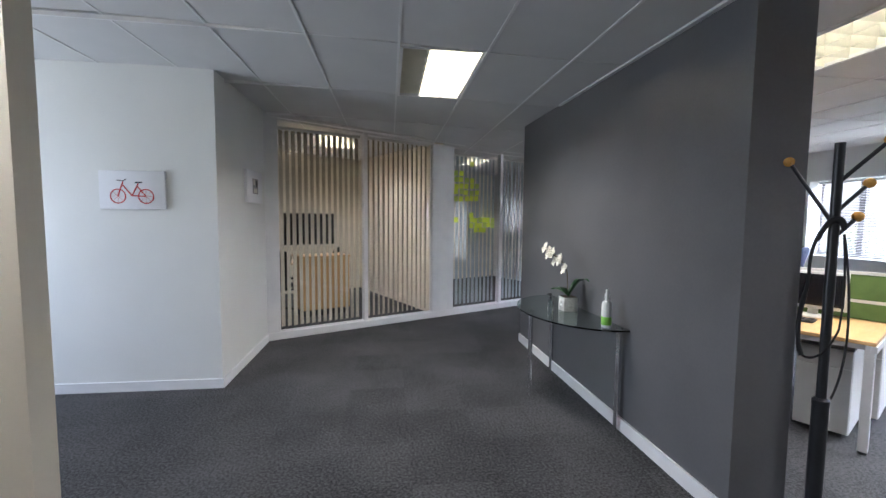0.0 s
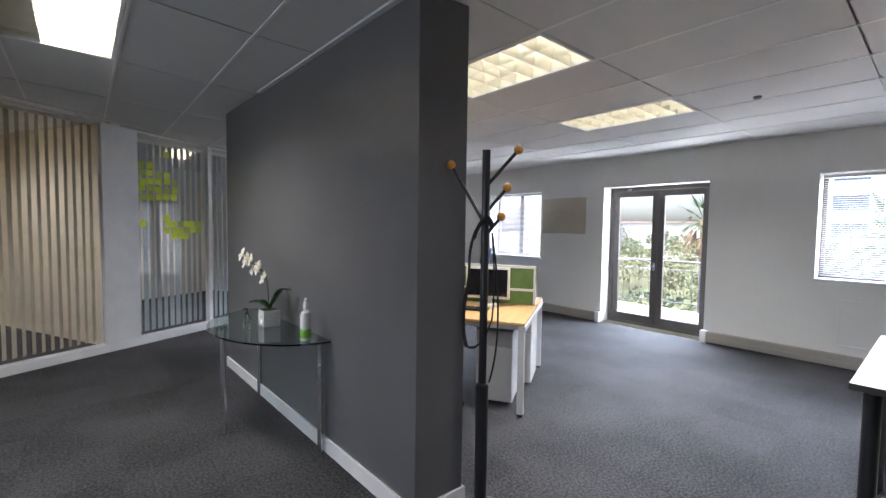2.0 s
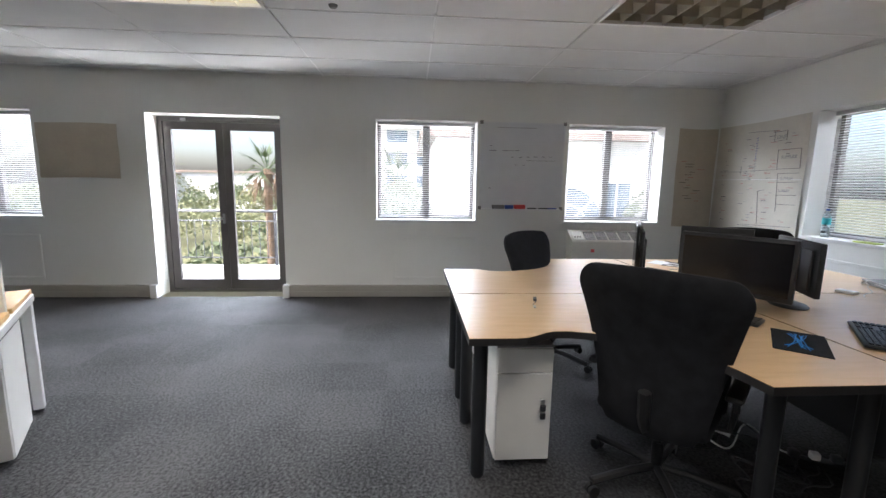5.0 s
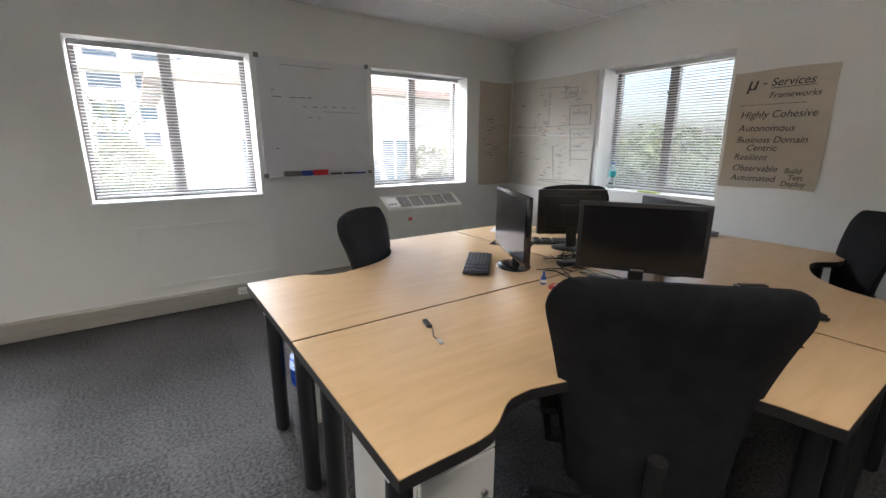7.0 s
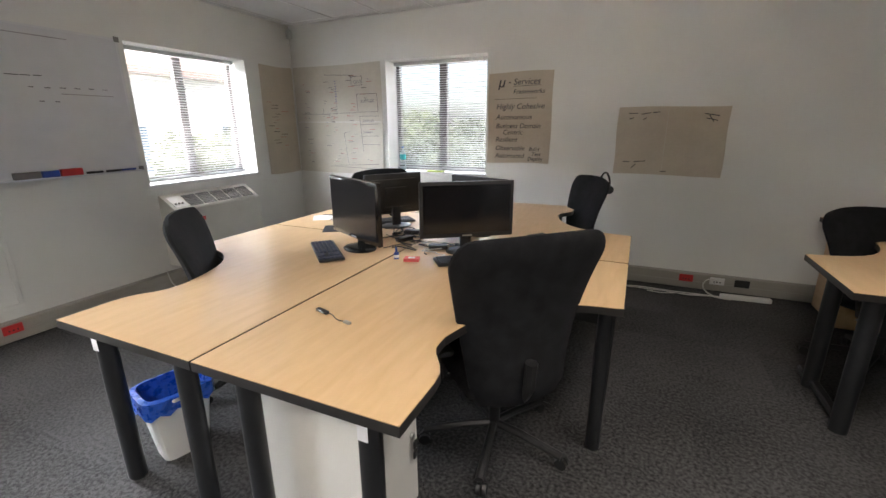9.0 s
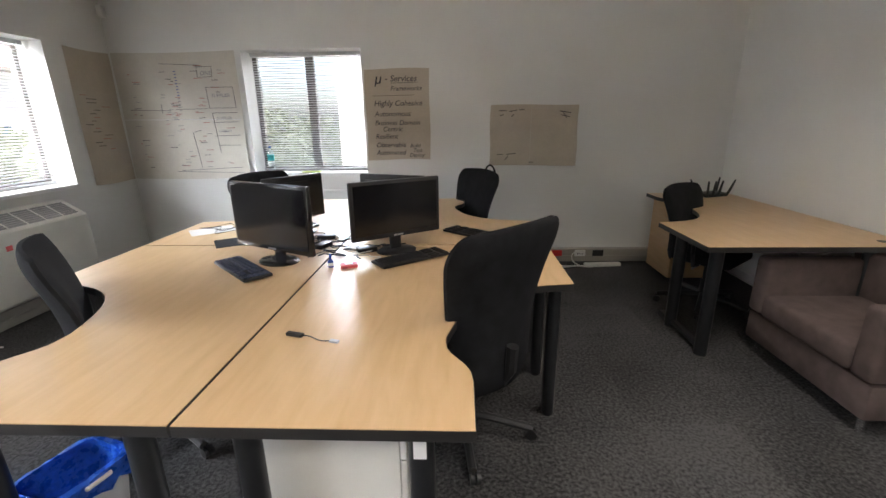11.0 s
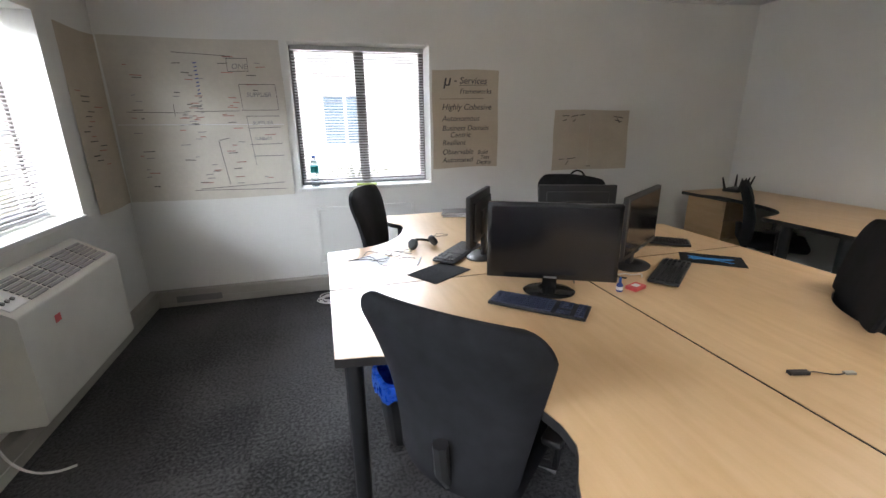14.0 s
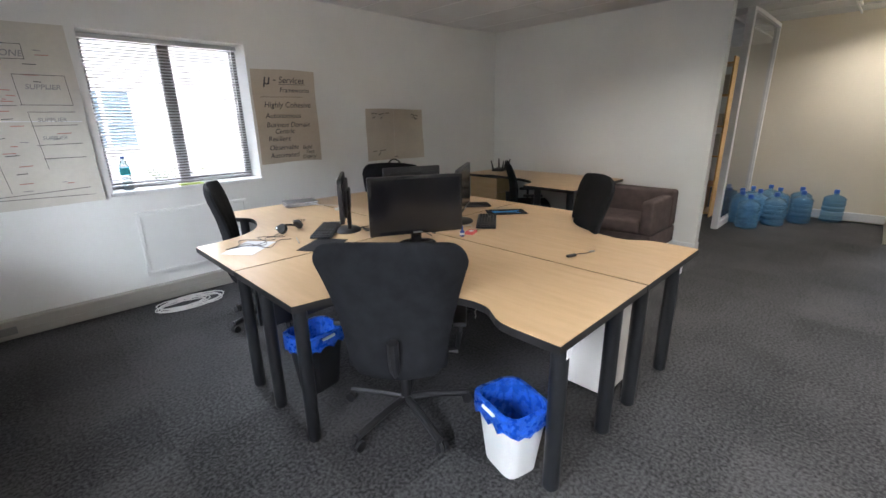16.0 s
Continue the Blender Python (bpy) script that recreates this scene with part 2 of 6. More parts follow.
def rod(bm, a, b, r, r2=None, seg=12, caps=True):
    a, b = Vector(a), Vector(b)
    d = b - a
    m = Matrix.Translation((a + b) / 2) @ d.to_track_quat("Z", "Y").to_matrix().to_4x4()
    bmesh.ops.create_cone(bm, cap_ends=caps, segments=seg, radius1=r, radius2=r if r2 is None else r2, depth=d.length, matrix=m)
    return bm


def tube(bm, pts, r, seg=6, closed=False):
    pts = [Vector(p) for p in pts]
    n = len(pts)
    rings = []
    up = Vector((0.13, 0.21, 0.97))
    for i, p in enumerate(pts):
        d = (pts[(i + 1) % n] - pts[i - 1]) if closed else (pts[min(i + 1, n - 1)] - pts[max(i - 1, 0)])
        d.normalize()
        a = d.cross(up)
        if a.length < 1e-3:
            a = d.cross(Vector((1, 0, 0)))
        a.normalize()
        b = d.cross(a)
        rings.append([bm.verts.new(p + r * (math.cos(t) * a + math.sin(t) * b)) for t in [2 * math.pi * k / seg for k in range(seg)]])
    for i in range(n if closed else n - 1):
        q, w = rings[i], rings[(i + 1) % n]
        for k in range(seg):
            bm.faces.new((q[k], q[(k + 1) % seg], w[(k + 1) % seg], w[k]))
    if not closed:
        bm.faces.new(rings[0][::-1]), bm.faces.new(rings[-1])
    return bm


def lathe(bm, prof, seg=24, m=None):
    m = m or Matrix()
    rings = [[bm.verts.new(m @ Vector((r * math.cos(t), r * math.sin(t), z))) for t in [2 * math.pi * k / seg for k in range(seg)]] for r, z in prof]
    for q, w in zip(rings, rings[1:]):
        for k in range(seg):
            bm.faces.new((q[k], q[(k + 1) % seg], w[(k + 1) % seg], w[k]))
    bm.faces.new(rings[0][::-1]), bm.faces.new(rings[-1])
    return bm


def ball(bm, c, r, sub=2, sc=(1, 1, 1)):
    bmesh.ops.create_icosphere(bm, subdivisions=sub, radius=r, matrix=Matrix.Translation(c) @ Matrix.Diagonal((*sc, 1)))
    return bm


def slab(bm, outline, z0, z1):
    lo = [bm.verts.new((x, y, z0)) for x, y in outline]
    hi = [bm.verts.new((x, y, z1)) for x, y in outline]
    bm.faces.new(lo[::-1]), bm.faces.new(hi)
    n = len(lo)
    for i in range(n):
        bm.faces.new((lo[i], lo[(i + 1) % n], hi[(i + 1) % n], hi[i]))
    return bm


def wavy(a, b, n=14, amp=0.05, seed=1, sag=0.0):
    """Points of a loose cable from a to b."""
    r = random.Random(seed)
    a, b = Vector(a), Vector(b)
    d = b - a
    side = Vector((-d.y, d.x, 0)).normalized() if d.xy.length > 1e-4 else Vector((1, 0, 0))
    p1, p2 = r.uniform(0, 6), r.uniform(0, 6)
    out = []
    for i in range(n + 1):
        t = i / n
        k = math.sin(math.pi * t)
        out.append(a + d * t + side * amp * k * (math.sin(p1 + 7 * t) + 0.6 * math.sin(p2 + 13 * t)) - Vector((0, 0, sag * k)))
    return out


def put(bm, name, material, smooth=True):
    bmesh.ops.recalc_face_normals(bm, faces=bm.faces)
    me = bpy.data.meshes.new(name)
    bm.to_mesh(me)
    bm.free()
    me.materials.append(material)
    if smooth:
        me.shade_smooth()
        me.set_sharp_from_angle(angle=radians(35))
    return me


def part(name, bm, material, parent, label="", smooth=True):
    ob = new(name, put(bm, name, material, smooth))
    ob.parent = parent
    if label:
        tagged(ob, label)
    return ob


def thing(name, m, label, category, group="", kind=""):
    ob = new(name)
    ob.empty_display_size = 0.1
    ob.matrix_basis = SC @ m
    return tagged(ob, label, category, group, kind)


def solo(name, bm, material, label, category, kind="", m=None, group="", smooth=True):
    ob = new(name, put(bm, name, material, smooth))
    ob.matrix_basis = SC @ (m if m is not None else Matrix())
    return tagged(ob, label, category, group, kind)


def N():
    return bmesh.new()


def letters(name, body, size, material, parent, m, label=""):
    """Flat lettering as a mesh under a thing, in its local pose m."""
    cu = bpy.data.curves.new(name, "FONT")
    cu.body, cu.size, cu.offset, cu.shear = body, size, size * 0.008, 0.22
    tmp = bpy.data.objects.new(name, cu)
    me = bpy.data.meshes.new_from_object(tmp)
    bpy.data.objects.remove(tmp)
    me.materials.append(material)
    ob = new(name, me)
    ob.parent = parent
    ob.matrix_basis = m
    if label:
        tagged(ob, label)
    return ob


# ---- structure ----
def wall(name, axis, face, back, a0, a1, openings, material, label):
    """A straight wall along an axis, with openings (a, b, z0, z1) cut through."""
    bm = N()

    def piece(p0, p1, z0, z1):
        lo, hi = min(face, back), max(face, back)
        if axis == "y":
            box(bm, (lo, p0, z0), (hi, p1, z1))
        else:
            box(bm, (p0, lo, z0), (p1, hi, z1))
    at = a0
    for o0, o1, z0, z1 in sorted(openings):
        piece(at, o0, 0, CEIL + 0.19)
        if z0 > 0:
            piece(o0, o1, 0, z0)
        piece(o0, o1, z1, CEIL + 0.19)
        at = o1
    piece(at, a1, 0, CEIL + 0.19)
    return solo(name, bm, material, label, "wall", "structure", smooth=False)


bm = N()
box(bm, (-5.0, -3.285, -0.15), (7.14, 12.0, 0))
solo("floor", bm, M_CARPET, "dark grey speckled office carpet tiles", "floor", "structure")

SILL, HEAD = 1.03, 2.295
ops = [(a, b, SILL, HEAD) for a, b in WINDOWS_E] + [(2.454, 4.056, 0, 2.295)]
wall("wall_east", "y", WALL_E, 7.49, -3.635, 12.15, ops, M_WALL, "white painted outer wall with deep window reveals")
wall("wall_south", "x", WALL_S, -3.635, -5.15, 7.14, [(4.475, 5.73, SILL, HEAD)], M_WALL, "white painted outer wall with one window")
wall("wall_north", "x", 12.0, 12.15, -5.15, 7.14, [], M_WALL, "plain white painted end wall")
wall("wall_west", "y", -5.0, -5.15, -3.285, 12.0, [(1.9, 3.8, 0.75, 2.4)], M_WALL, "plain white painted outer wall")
wall("wall_bay_west", "y", 0.63, 0.50, -3.285, -0.165, [], M_WALL, "white partition wall with an open end")
wall("wall_cream", "y", -2.55, -2.68, -0.33, 1.445, [], M_BEIGE, "cream painted wall behind water bottles")
bm = N()
box(bm, (-2.68, 1.445, 0), (-1.235, 1.55, CEIL + 0.14))
solo("wall_stub", bm, M_BEIGE, "short cream wall beside the passage", "wall", "structure", smooth=False)
bm = N()
box(bm, (-3.15, 4.18, 0), (-1.70, 5.67, CEIL + 0.16))
solo("wall_block", bm, M_WALL, "pale grey-white projecting wall block with pictures", "wall", "structure", smooth=False)
bm = N()
slab(bm, [(1.655, 1.995), (1.98, 1.985), (1.90, 5.40), (1.575, 5.40)], 0, CEIL)
solo("wall_grey", bm, M_GREY, "dark grey painted free-standing partition with scuffs", "wall", "structure", smooth=False)

# ceiling: tiles of one mesh in a grid of bars
GX, GY, X0, Y0 = 0.645, 1.267, 5.09, 0.64
LAMPS = {(7, 1): "on", (4, 1): "on", (7, -2): "off", (3, -1): "on", (0, 2): "half", (4, 4): "off", (7, 4): "off", (7, 6): "off", (-2, 5): "on", (2, 6): "half", (-3, 0): "half"}
bmt, bmb = N(), N()


def rise(x):
    """The hall's ceiling climbs gently to the west of the grey partition."""
    return min(max(0.0, 1.5 - x) * 0.042, 0.15)



def cell(i, j):
    x = X0 + (i - 8) * GX
    y = Y0 + j * GY
    return x, y


for i in range(-8, 12):
    for j in range(-4, 10):
        x, y = cell(i, j)
        xa, xb, ya, yb = max(x, -5.0), min(x + GX, 7.14), max(y, -3.285), min(y + GY, 12.0)
        if xb - xa < 0.03 or yb - ya < 0.03:
            continue
        if (i, j) in LAMPS:
            continue
        dz = random.uniform(-0.002, 0.002)
        box(bmt, (xa + 0.008, ya + 0.008, CEIL + dz + 0.003), (xb - 0.008, yb - 0.008, CEIL + 0.02))
for i in range(-8, 13):
    x = X0 + (i - 8) * GX
    if -5.0 < x < 7.12:
        box(bmb, (x - 0.009, -3.285, CEIL - 0.003), (x + 0.009, 12.0, CEIL + 0.025))
for j in range(-4, 11):
    y = Y0 + j * GY
    if -3.26 < y < 12.0:
        box(bmb, (-5.0, y - 0.009, CEIL - 0.0045), (7.14, y + 0.009, CEIL + 0.022))
for bm in (bmt, bmb):
    for v in bm.verts:
        v.co.z += rise(v.co.x)
bm = N()
solo("ceiling", bmt, M_CEIL, "suspended ceiling of white mineral tiles", "ceiling", "structure", smooth=False)
solo("ceiling_grid", bmb, M_TBAR, "white metal ceiling grid bars", "ceiling grid", "structure", smooth=False)
box(bm, (-5.15, -3.635, 2.98), (7.49, 12.15, 3.2))
solo("roof_slab", bm, M_CONC, "concrete slab above the ceiling", "ceiling", "structure", smooth=False)

# baseboards and trunking
bm = N()
slab(bm, [(1.638, 1.98), (1.995, 1.97), (1.915, 5.415), (1.558, 5.415)], 0, 0.10)
solo("baseboard_grey_wall", bm, M_TRIM, "white wooden baseboard round a grey partition", "baseboard", "structure", smooth=False)
bm = N()
box(bm, (-3.15, 4.165, 0), (-1.685, 4.18, 0.09))
box(bm, (-1.70, 4.18, 0), (-1.685, 5.66, 0.09))
solo("baseboard_block", bm, M_TRIM, "pale grey baseboard along a white wall block", "baseboard", "structure", smooth=False)
bm = N()
box(bm, (0.63, -3.2, 0), (0.642, -0.165, 0.09))
box(bm, (0.50, -0.165, 0), (0.642, -0.153, 0.09))
solo("baseboard_bay", bm, M_TRIM, "white baseboard along a partition", "baseboard", "structure", smooth=False)
for k, (a, b) in enumerate(((-3.285, 2.41), (4.10, 12.0))):
    bm = N()
    box(bm, (7.065, a, 0.012), (7.14, b, 0.16), 0.006)
    box(bm, (7.058, a, 0.08), (7.066, b, 0.084))
    solo("trim_trunking_east_%d" % (k + 1), bm, M_TRUNK, "grey-beige cable trunking along the wall foot", "trunking", "structure", smooth=False)
bm = N()
box(bm, (0.645, -3.285, 0.012), (7.065, -3.21, 0.16), 0.006)
box(bm, (0.645, -3.211, 0.08), (7.065, -3.203, 0.084))
solo("trim_trunking_south", bm, M_TRUNK, "grey-beige cable trunking along the wall foot", "trunking", "structure", smooth=False)
bm = N()
box(bm, (-2.55, -0.2, 0.02), (-2.50, 1.445, 0.14), 0.006)
solo("trim_trunking_cream", bm, M_TRIM, "white cable trunking along a cream wall", "trunking", "structure", smooth=False)
for k, (a, b) in enumerate(((2.414, 2.454), (4.056, 4.096))):
    bm = N()
    box(bm, (7.05, a - 0.02, 0), (7.14, b + 0.02, 0.17), 0.004)
    solo("trim_door_block_%d" % (k + 1), bm, M_TRIM, "white plinth block beside the balcony door", "trim", "structure", smooth=False)
bm = N()
slab(bm, [(1.62, 1.995), (1.655, 1.995), (1.604, 4.3), (1.57, 4.3)], CEIL - 0.022, CEIL - 0.006)
solo("trim_grey_wall_top", bm, M_TRIM, "thin pale ceiling edge trim", "trim", "structure", smooth=False)


# windows
def window(k, m, w, h, blind, raised=0.0):
    """Local: x across, y outwards, z up, origin at the opening's inner lower left."""
    t = thing("window_%d" % k, m, "two-pane bronze-grey aluminium window in a deep white reveal", "window", "", "structure")
    fd, f = 0.25, 0.045
    bm = N()
    box(bm, (0, fd, 0), (w, fd + 0.06, f)), box(bm, (0, fd, h - f), (w, fd + 0.06, h))
    box(bm, (0, fd, f), (f, fd + 0.06, h - f)), box(bm, (w - f, fd, f), (w, fd + 0.06, h - f))
    box(bm, (w / 2 - 0.045, fd, f), (w / 2 + 0.045, fd + 0.06, h - f))
    fr = part("window_frame", bm, M_ALU, t, smooth=False)
    for a, b in ((f, w / 2 - 0.045), (w / 2 + 0.045, w - f)):
        bm = N()
        box(bm, (a, fd + 0.03, f), (b, fd + 0.036, h - f))
        g = part("pane", bm, M_GLASS, t, smooth=False)
        g.visible_shadow = False
    bm = N()
    for zz in (h * 0.22, h * 0.78):
        rod(bm, (w / 2 - 0.03, fd, zz), (w / 2 - 0.03, fd - 0.04, zz), 0.008)
        rod(bm, (w / 2 - 0.03, fd - 0.035, zz), (w / 2 + 0.02, fd - 0.05, zz - 0.07), 0.008)
    part("latch", bm, M_BLACK, t)
    bm = N()
    box(bm, (-0.02, -0.012, -0.03), (w + 0.02, fd, -0.0005), 0.003)
    part("window_sill", bm, M_TRIM, t, smooth=False)
    if not blind:
        return t
    b = thing("venetian_blind", m, "grey aluminium venetian blind with open slats in a window", "blind", "window blinds")
    bm = N()
    box(bm, (0.015, fd - 0.085, h - 0.045), (w - 0.015, fd - 0.035, h - 0.005), 0.003)
    part("headrail", bm, M_BLIND, b, smooth=False)
    bm = N()
    box(bm, (0.02, fd - 0.075, 0.012), (w - 0.02, fd - 0.045, 0.026), 0.003)
    part("bottom_rail", bm, M_BLIND, b, smooth=False)
    me = None
    n = int((h - 0.08) / 0.0255)
    for i in range(n):
        z = 0.035 + i * 0.0255
        if me is None:
            bm = N()
            pr = [(-0.0125, -0.0035), (-0.006, 0.0008), (0, 0.002), (0.006, 0.0012), (0.0125, -0.0015)]
            top = [[bm.verts.new((x, yy, zz)) for yy, zz in pr] for x in (0.02, w - 0.02)]
            low = [[bm.verts.new((x, yy, zz - 0.0006)) for yy, zz in pr] for x in (0.02, w - 0.02)]
            for q in range(4):
                bm.faces.new((top[0][q], top[0][q + 1], top[1][q + 1], top[1][q]))
                bm.faces.new((low[0][q + 1], low[0][q], low[1][q], low[1][q + 1]))
            me = put(bm, "slat", M_BLIND)
        s = new("slat", me)
        s.parent = b
        s.matrix_basis = pose(0, fd - 0.06, z, random.uniform(-3, 3) + blind, 0, 0)
    bm = N()
    rod(bm, (w - 0.07, fd - 0.09, h - 0.9), (w - 0.07, fd - 0.09, h - 0.03), 0.004, seg=6)
    part("wand", bm, M_WHITEP, b)
    return t


for k, (y0, y1) in enumerate(WINDOWS_E):
    window(k + 1, pose(WALL_E, y1, SILL, 0, 0, -90), y1 - y0, HEAD - SILL, 20 if k < 3 else 0)
window(5, pose(5.73, WALL_S, SILL, 0, 0, 180), 5.73 - 4.475, HEAD - SILL, 26)

# balcony door
d = thing("door_1", pose(WALL_E, 4.056, 0, 0, 0, -90), "closed bronze-grey aluminium double balcony door with glass", "door", "", "structure")
fd, w, h = 0.25, 1.602, 2.295
bm = N()
box(bm, (0, fd, 0), (w, fd + 0.08, 0.035)), box(bm, (0, fd, h - 0.06), (w, fd + 0.08, h))
box(bm, (0, fd, 0.035), (0.06, fd + 0.08, h - 0.06)), box(bm, (w - 0.06, fd, 0.035), (w, fd + 0.08, h - 0.06))
part("door_frame", bm, M_ALU, d, smooth=False)
for a, b in ((0.065, w / 2 - 0.004), (w / 2 + 0.004, w - 0.065)):
    lf = N()
    s, bt = 0.09, 0.13
    box(lf, (a, fd + 0.012, 0.04), (b, fd + 0.06, 0.04 + bt)), box(lf, (a, fd + 0.012, h - 0.16), (b, fd + 0.06, h - 0.065))
    box(lf, (a, fd + 0.012, 0.04 + bt), (a + s, fd + 0.06, h - 0.16)), box(lf, (b - s, fd + 0.012, 0.04 + bt), (b, fd + 0.06, h - 0.16))
    leaf = part("door_leaf", lf, M_ALU, d, smooth=False)
    bm = N()
    box(bm, (a + s, fd + 0.03, 0.04 + bt), (b - s, fd + 0.036, h - 0.16))
    g = part("pane", bm, M_GLASS, leaf, smooth=False)
    g.visible_shadow = False
bm = N()
rod(bm, (w / 2 - 0.045, fd + 0.012, 1.0), (w / 2 - 0.045, fd - 0.05, 1.0), 0.011)
rod(bm, (w / 2 - 0.045, fd - 0.045, 1.0), (w / 2 - 0.165, fd - 0.045, 1.0), 0.009)
box(bm, (w / 2 - 0.062, fd + 0.004, 0.93), (w / 2 - 0.028, fd + 0.0119, 1.06), 0.002)
part("door_handle", bm, M_STEEL, d)
bm = N()
box(bm, (0.3, fd - 0.03, h - 0.055), (0.36, fd - 0.0005, h - 0.02), 0.004)
part("door_closer", bm, M_STEEL, d)

# slanted glazed partition
GM = pose(-1.72, 5.67, 0, 0, 0, 26.2)


def lift_top(bm):
    for v in bm.verts:
        if v.co.z > 2.5:
            v.co.z += rise(-1.72 + 0.897 * v.co.x)


g = thing("glass_partition", GM, "white-framed full-height glazed office partition", "partition", "", "structure")
bm = N()
box(bm, (0, 0, 0), (6.7, 0.10, 0.10), 0.004)
part("plinth", bm, M_TRIM, g, smooth=False)
bm = N()
box(bm, (0, 0, 2.735), (6.7, 0.10, CEIL))
lift_top(bm)
part("head_rail", bm, M_TRIM, g, smooth=False)
for a, b in ((0, 0.19), (1.36, 1.42), (2.52, 2.93), (3.92, 3.98), (4.95, 5.01), (6.6, 6.7)):
    bm = N()
    box(bm, (a, 0.004, 0.10), (b, 0.096, 2.735), 0.003)
    lift_top(bm)
    part("post", bm, M_TRIM, g, smooth=False)
for a, b in ((0.19, 1.36), (1.42, 2.52), (2.93, 3.92), (3.98, 4.95), (5.01, 6.60)):
    bm = N()
    box(bm, (a, 0.045, 0.10), (b, 0.053, 2.735))
    lift_top(bm)
    pn = part("pane", bm, M_GLASS, g, smooth=False)
    pn.visible_shadow = False
    bm = N()
    for zz in (0.10, 2.715):
        box(bm, (a, 0.03, zz), (b, 0.044, zz + 0.02))
    lift_top(bm)
    part("glazing_bead", bm, M_TRIM, g, smooth=False)
for k, (u0, v0, u1, v1, mm) in enumerate(((-0.1, 0.1, 0, 3.4, M_BEIGE), (2.68, 0.1, 2.78, 3.4, M_BEIGE), (6.6, 0.1, 6.7, 3.4, M_WALL), (-0.1, 3.4, 6.7, 3.5, M_BEIGE))):
    bm = N()
    box(bm, (u0, v0, 0), (u1, v1, CEIL + 0.16))
    solo("wall_meeting_room_%d" % (k + 1), bm, mm, "cream painted meeting room wall", "wall", "structure", m=GM, smooth=False)
bm = N()
box(bm, (4.32, 8.75, 0), (4.42, 12.0, CEIL))
solo("wall_office_north", bm, M_WALL, "plain white partition wall", "wall", "structure", smooth=False)

# vertical blinds behind the glass
bm = N()
box(bm, (-0.030, -0.001, 0.0), (0.030, 0.001, 2.60))
SLATM = put(bm, "slat", mat("cream_fabric_slat", (0.52, 0.48, 0.38), 0.9, var=0.05), False)
bm = N()
box(bm, (-0.040, -0.001, 0.0), (0.040, 0.001, 2.50))
SLATB = put(bm, "slat", mat("grey_fabric_slat", (0.36, 0.41, 0.43), 0.9, var=0.05), False)
for a, b, me, turn, lab in ((0.2, 1.35, SLATM, 25, "cream"), (1.43, 2.51, SLATM, 35, "cream"), (2.94, 3.91, SLATB, 20, "blue-grey"), (3.99, 4.94, SLATB, 20, "blue-grey"), (5.02, 6.59, SLATB, 20, "blue-grey")):
    vb = thing("vertical_blind", GM, lab + " fabric vertical blind with half-open slats behind glass", "blind", "vertical blinds")
    bm = N()
    zr = 2.74 if a < 2 else 2.64
    box(bm, (a, 0.11, zr), (b, 0.15, zr + 0.04), 0.003)
    part("headrail", bm, M_WHITEP, vb, smooth=False)
    n = int((b - a) / 0.082)
    for i in range(n):
        s = new("slat", me)
        s.parent = vb
        s.matrix_basis = pose(a + 0.05 + i * (b - a - 0.1) / (n - 1), 0.13, 0.14, 0, 0, turn + random.uniform(-6, 6))

# glazing beside the block and the screen by the store room
TOP = CEIL + 0.12
for nm, m, w in (("window_6", pose(-4.05, 4.2, 0), 0.90), ("window_7", pose(-2.55, -0.33, 0), 1.82)):
    t = thing(nm, m, "full-height fixed glass screen in a white frame", "window", "", "structure")
    bm = N()
    box(bm, (0, 0, 0), (w, 0.08, 0.08)), box(bm, (0, 0, TOP - 0.05), (w, 0.08, TOP))
    box(bm, (0, 0, 0.08), (0.05, 0.08, TOP - 0.05)), box(bm, (w - 0.1, 0, 0.08), (w, 0.08, TOP - 0.05))
    part("window_frame", bm, M_TRIM, t, smooth=False)
    bm = N()
    box(bm, (0.05, 0.036, 0.08), (w - 0.1, 0.044, TOP - 0.05))
    g2 = part("pane", bm, M_GLASS, t, smooth=False)
    g2.visible_shadow = False
bm = N()
box(bm, (-5.0, 4.19, 0), (-4.05, 4.29, CEIL + 0.16))
solo("wall_passage", bm, M_WALL, "plain white passage wall", "wall", "structure", smooth=False)


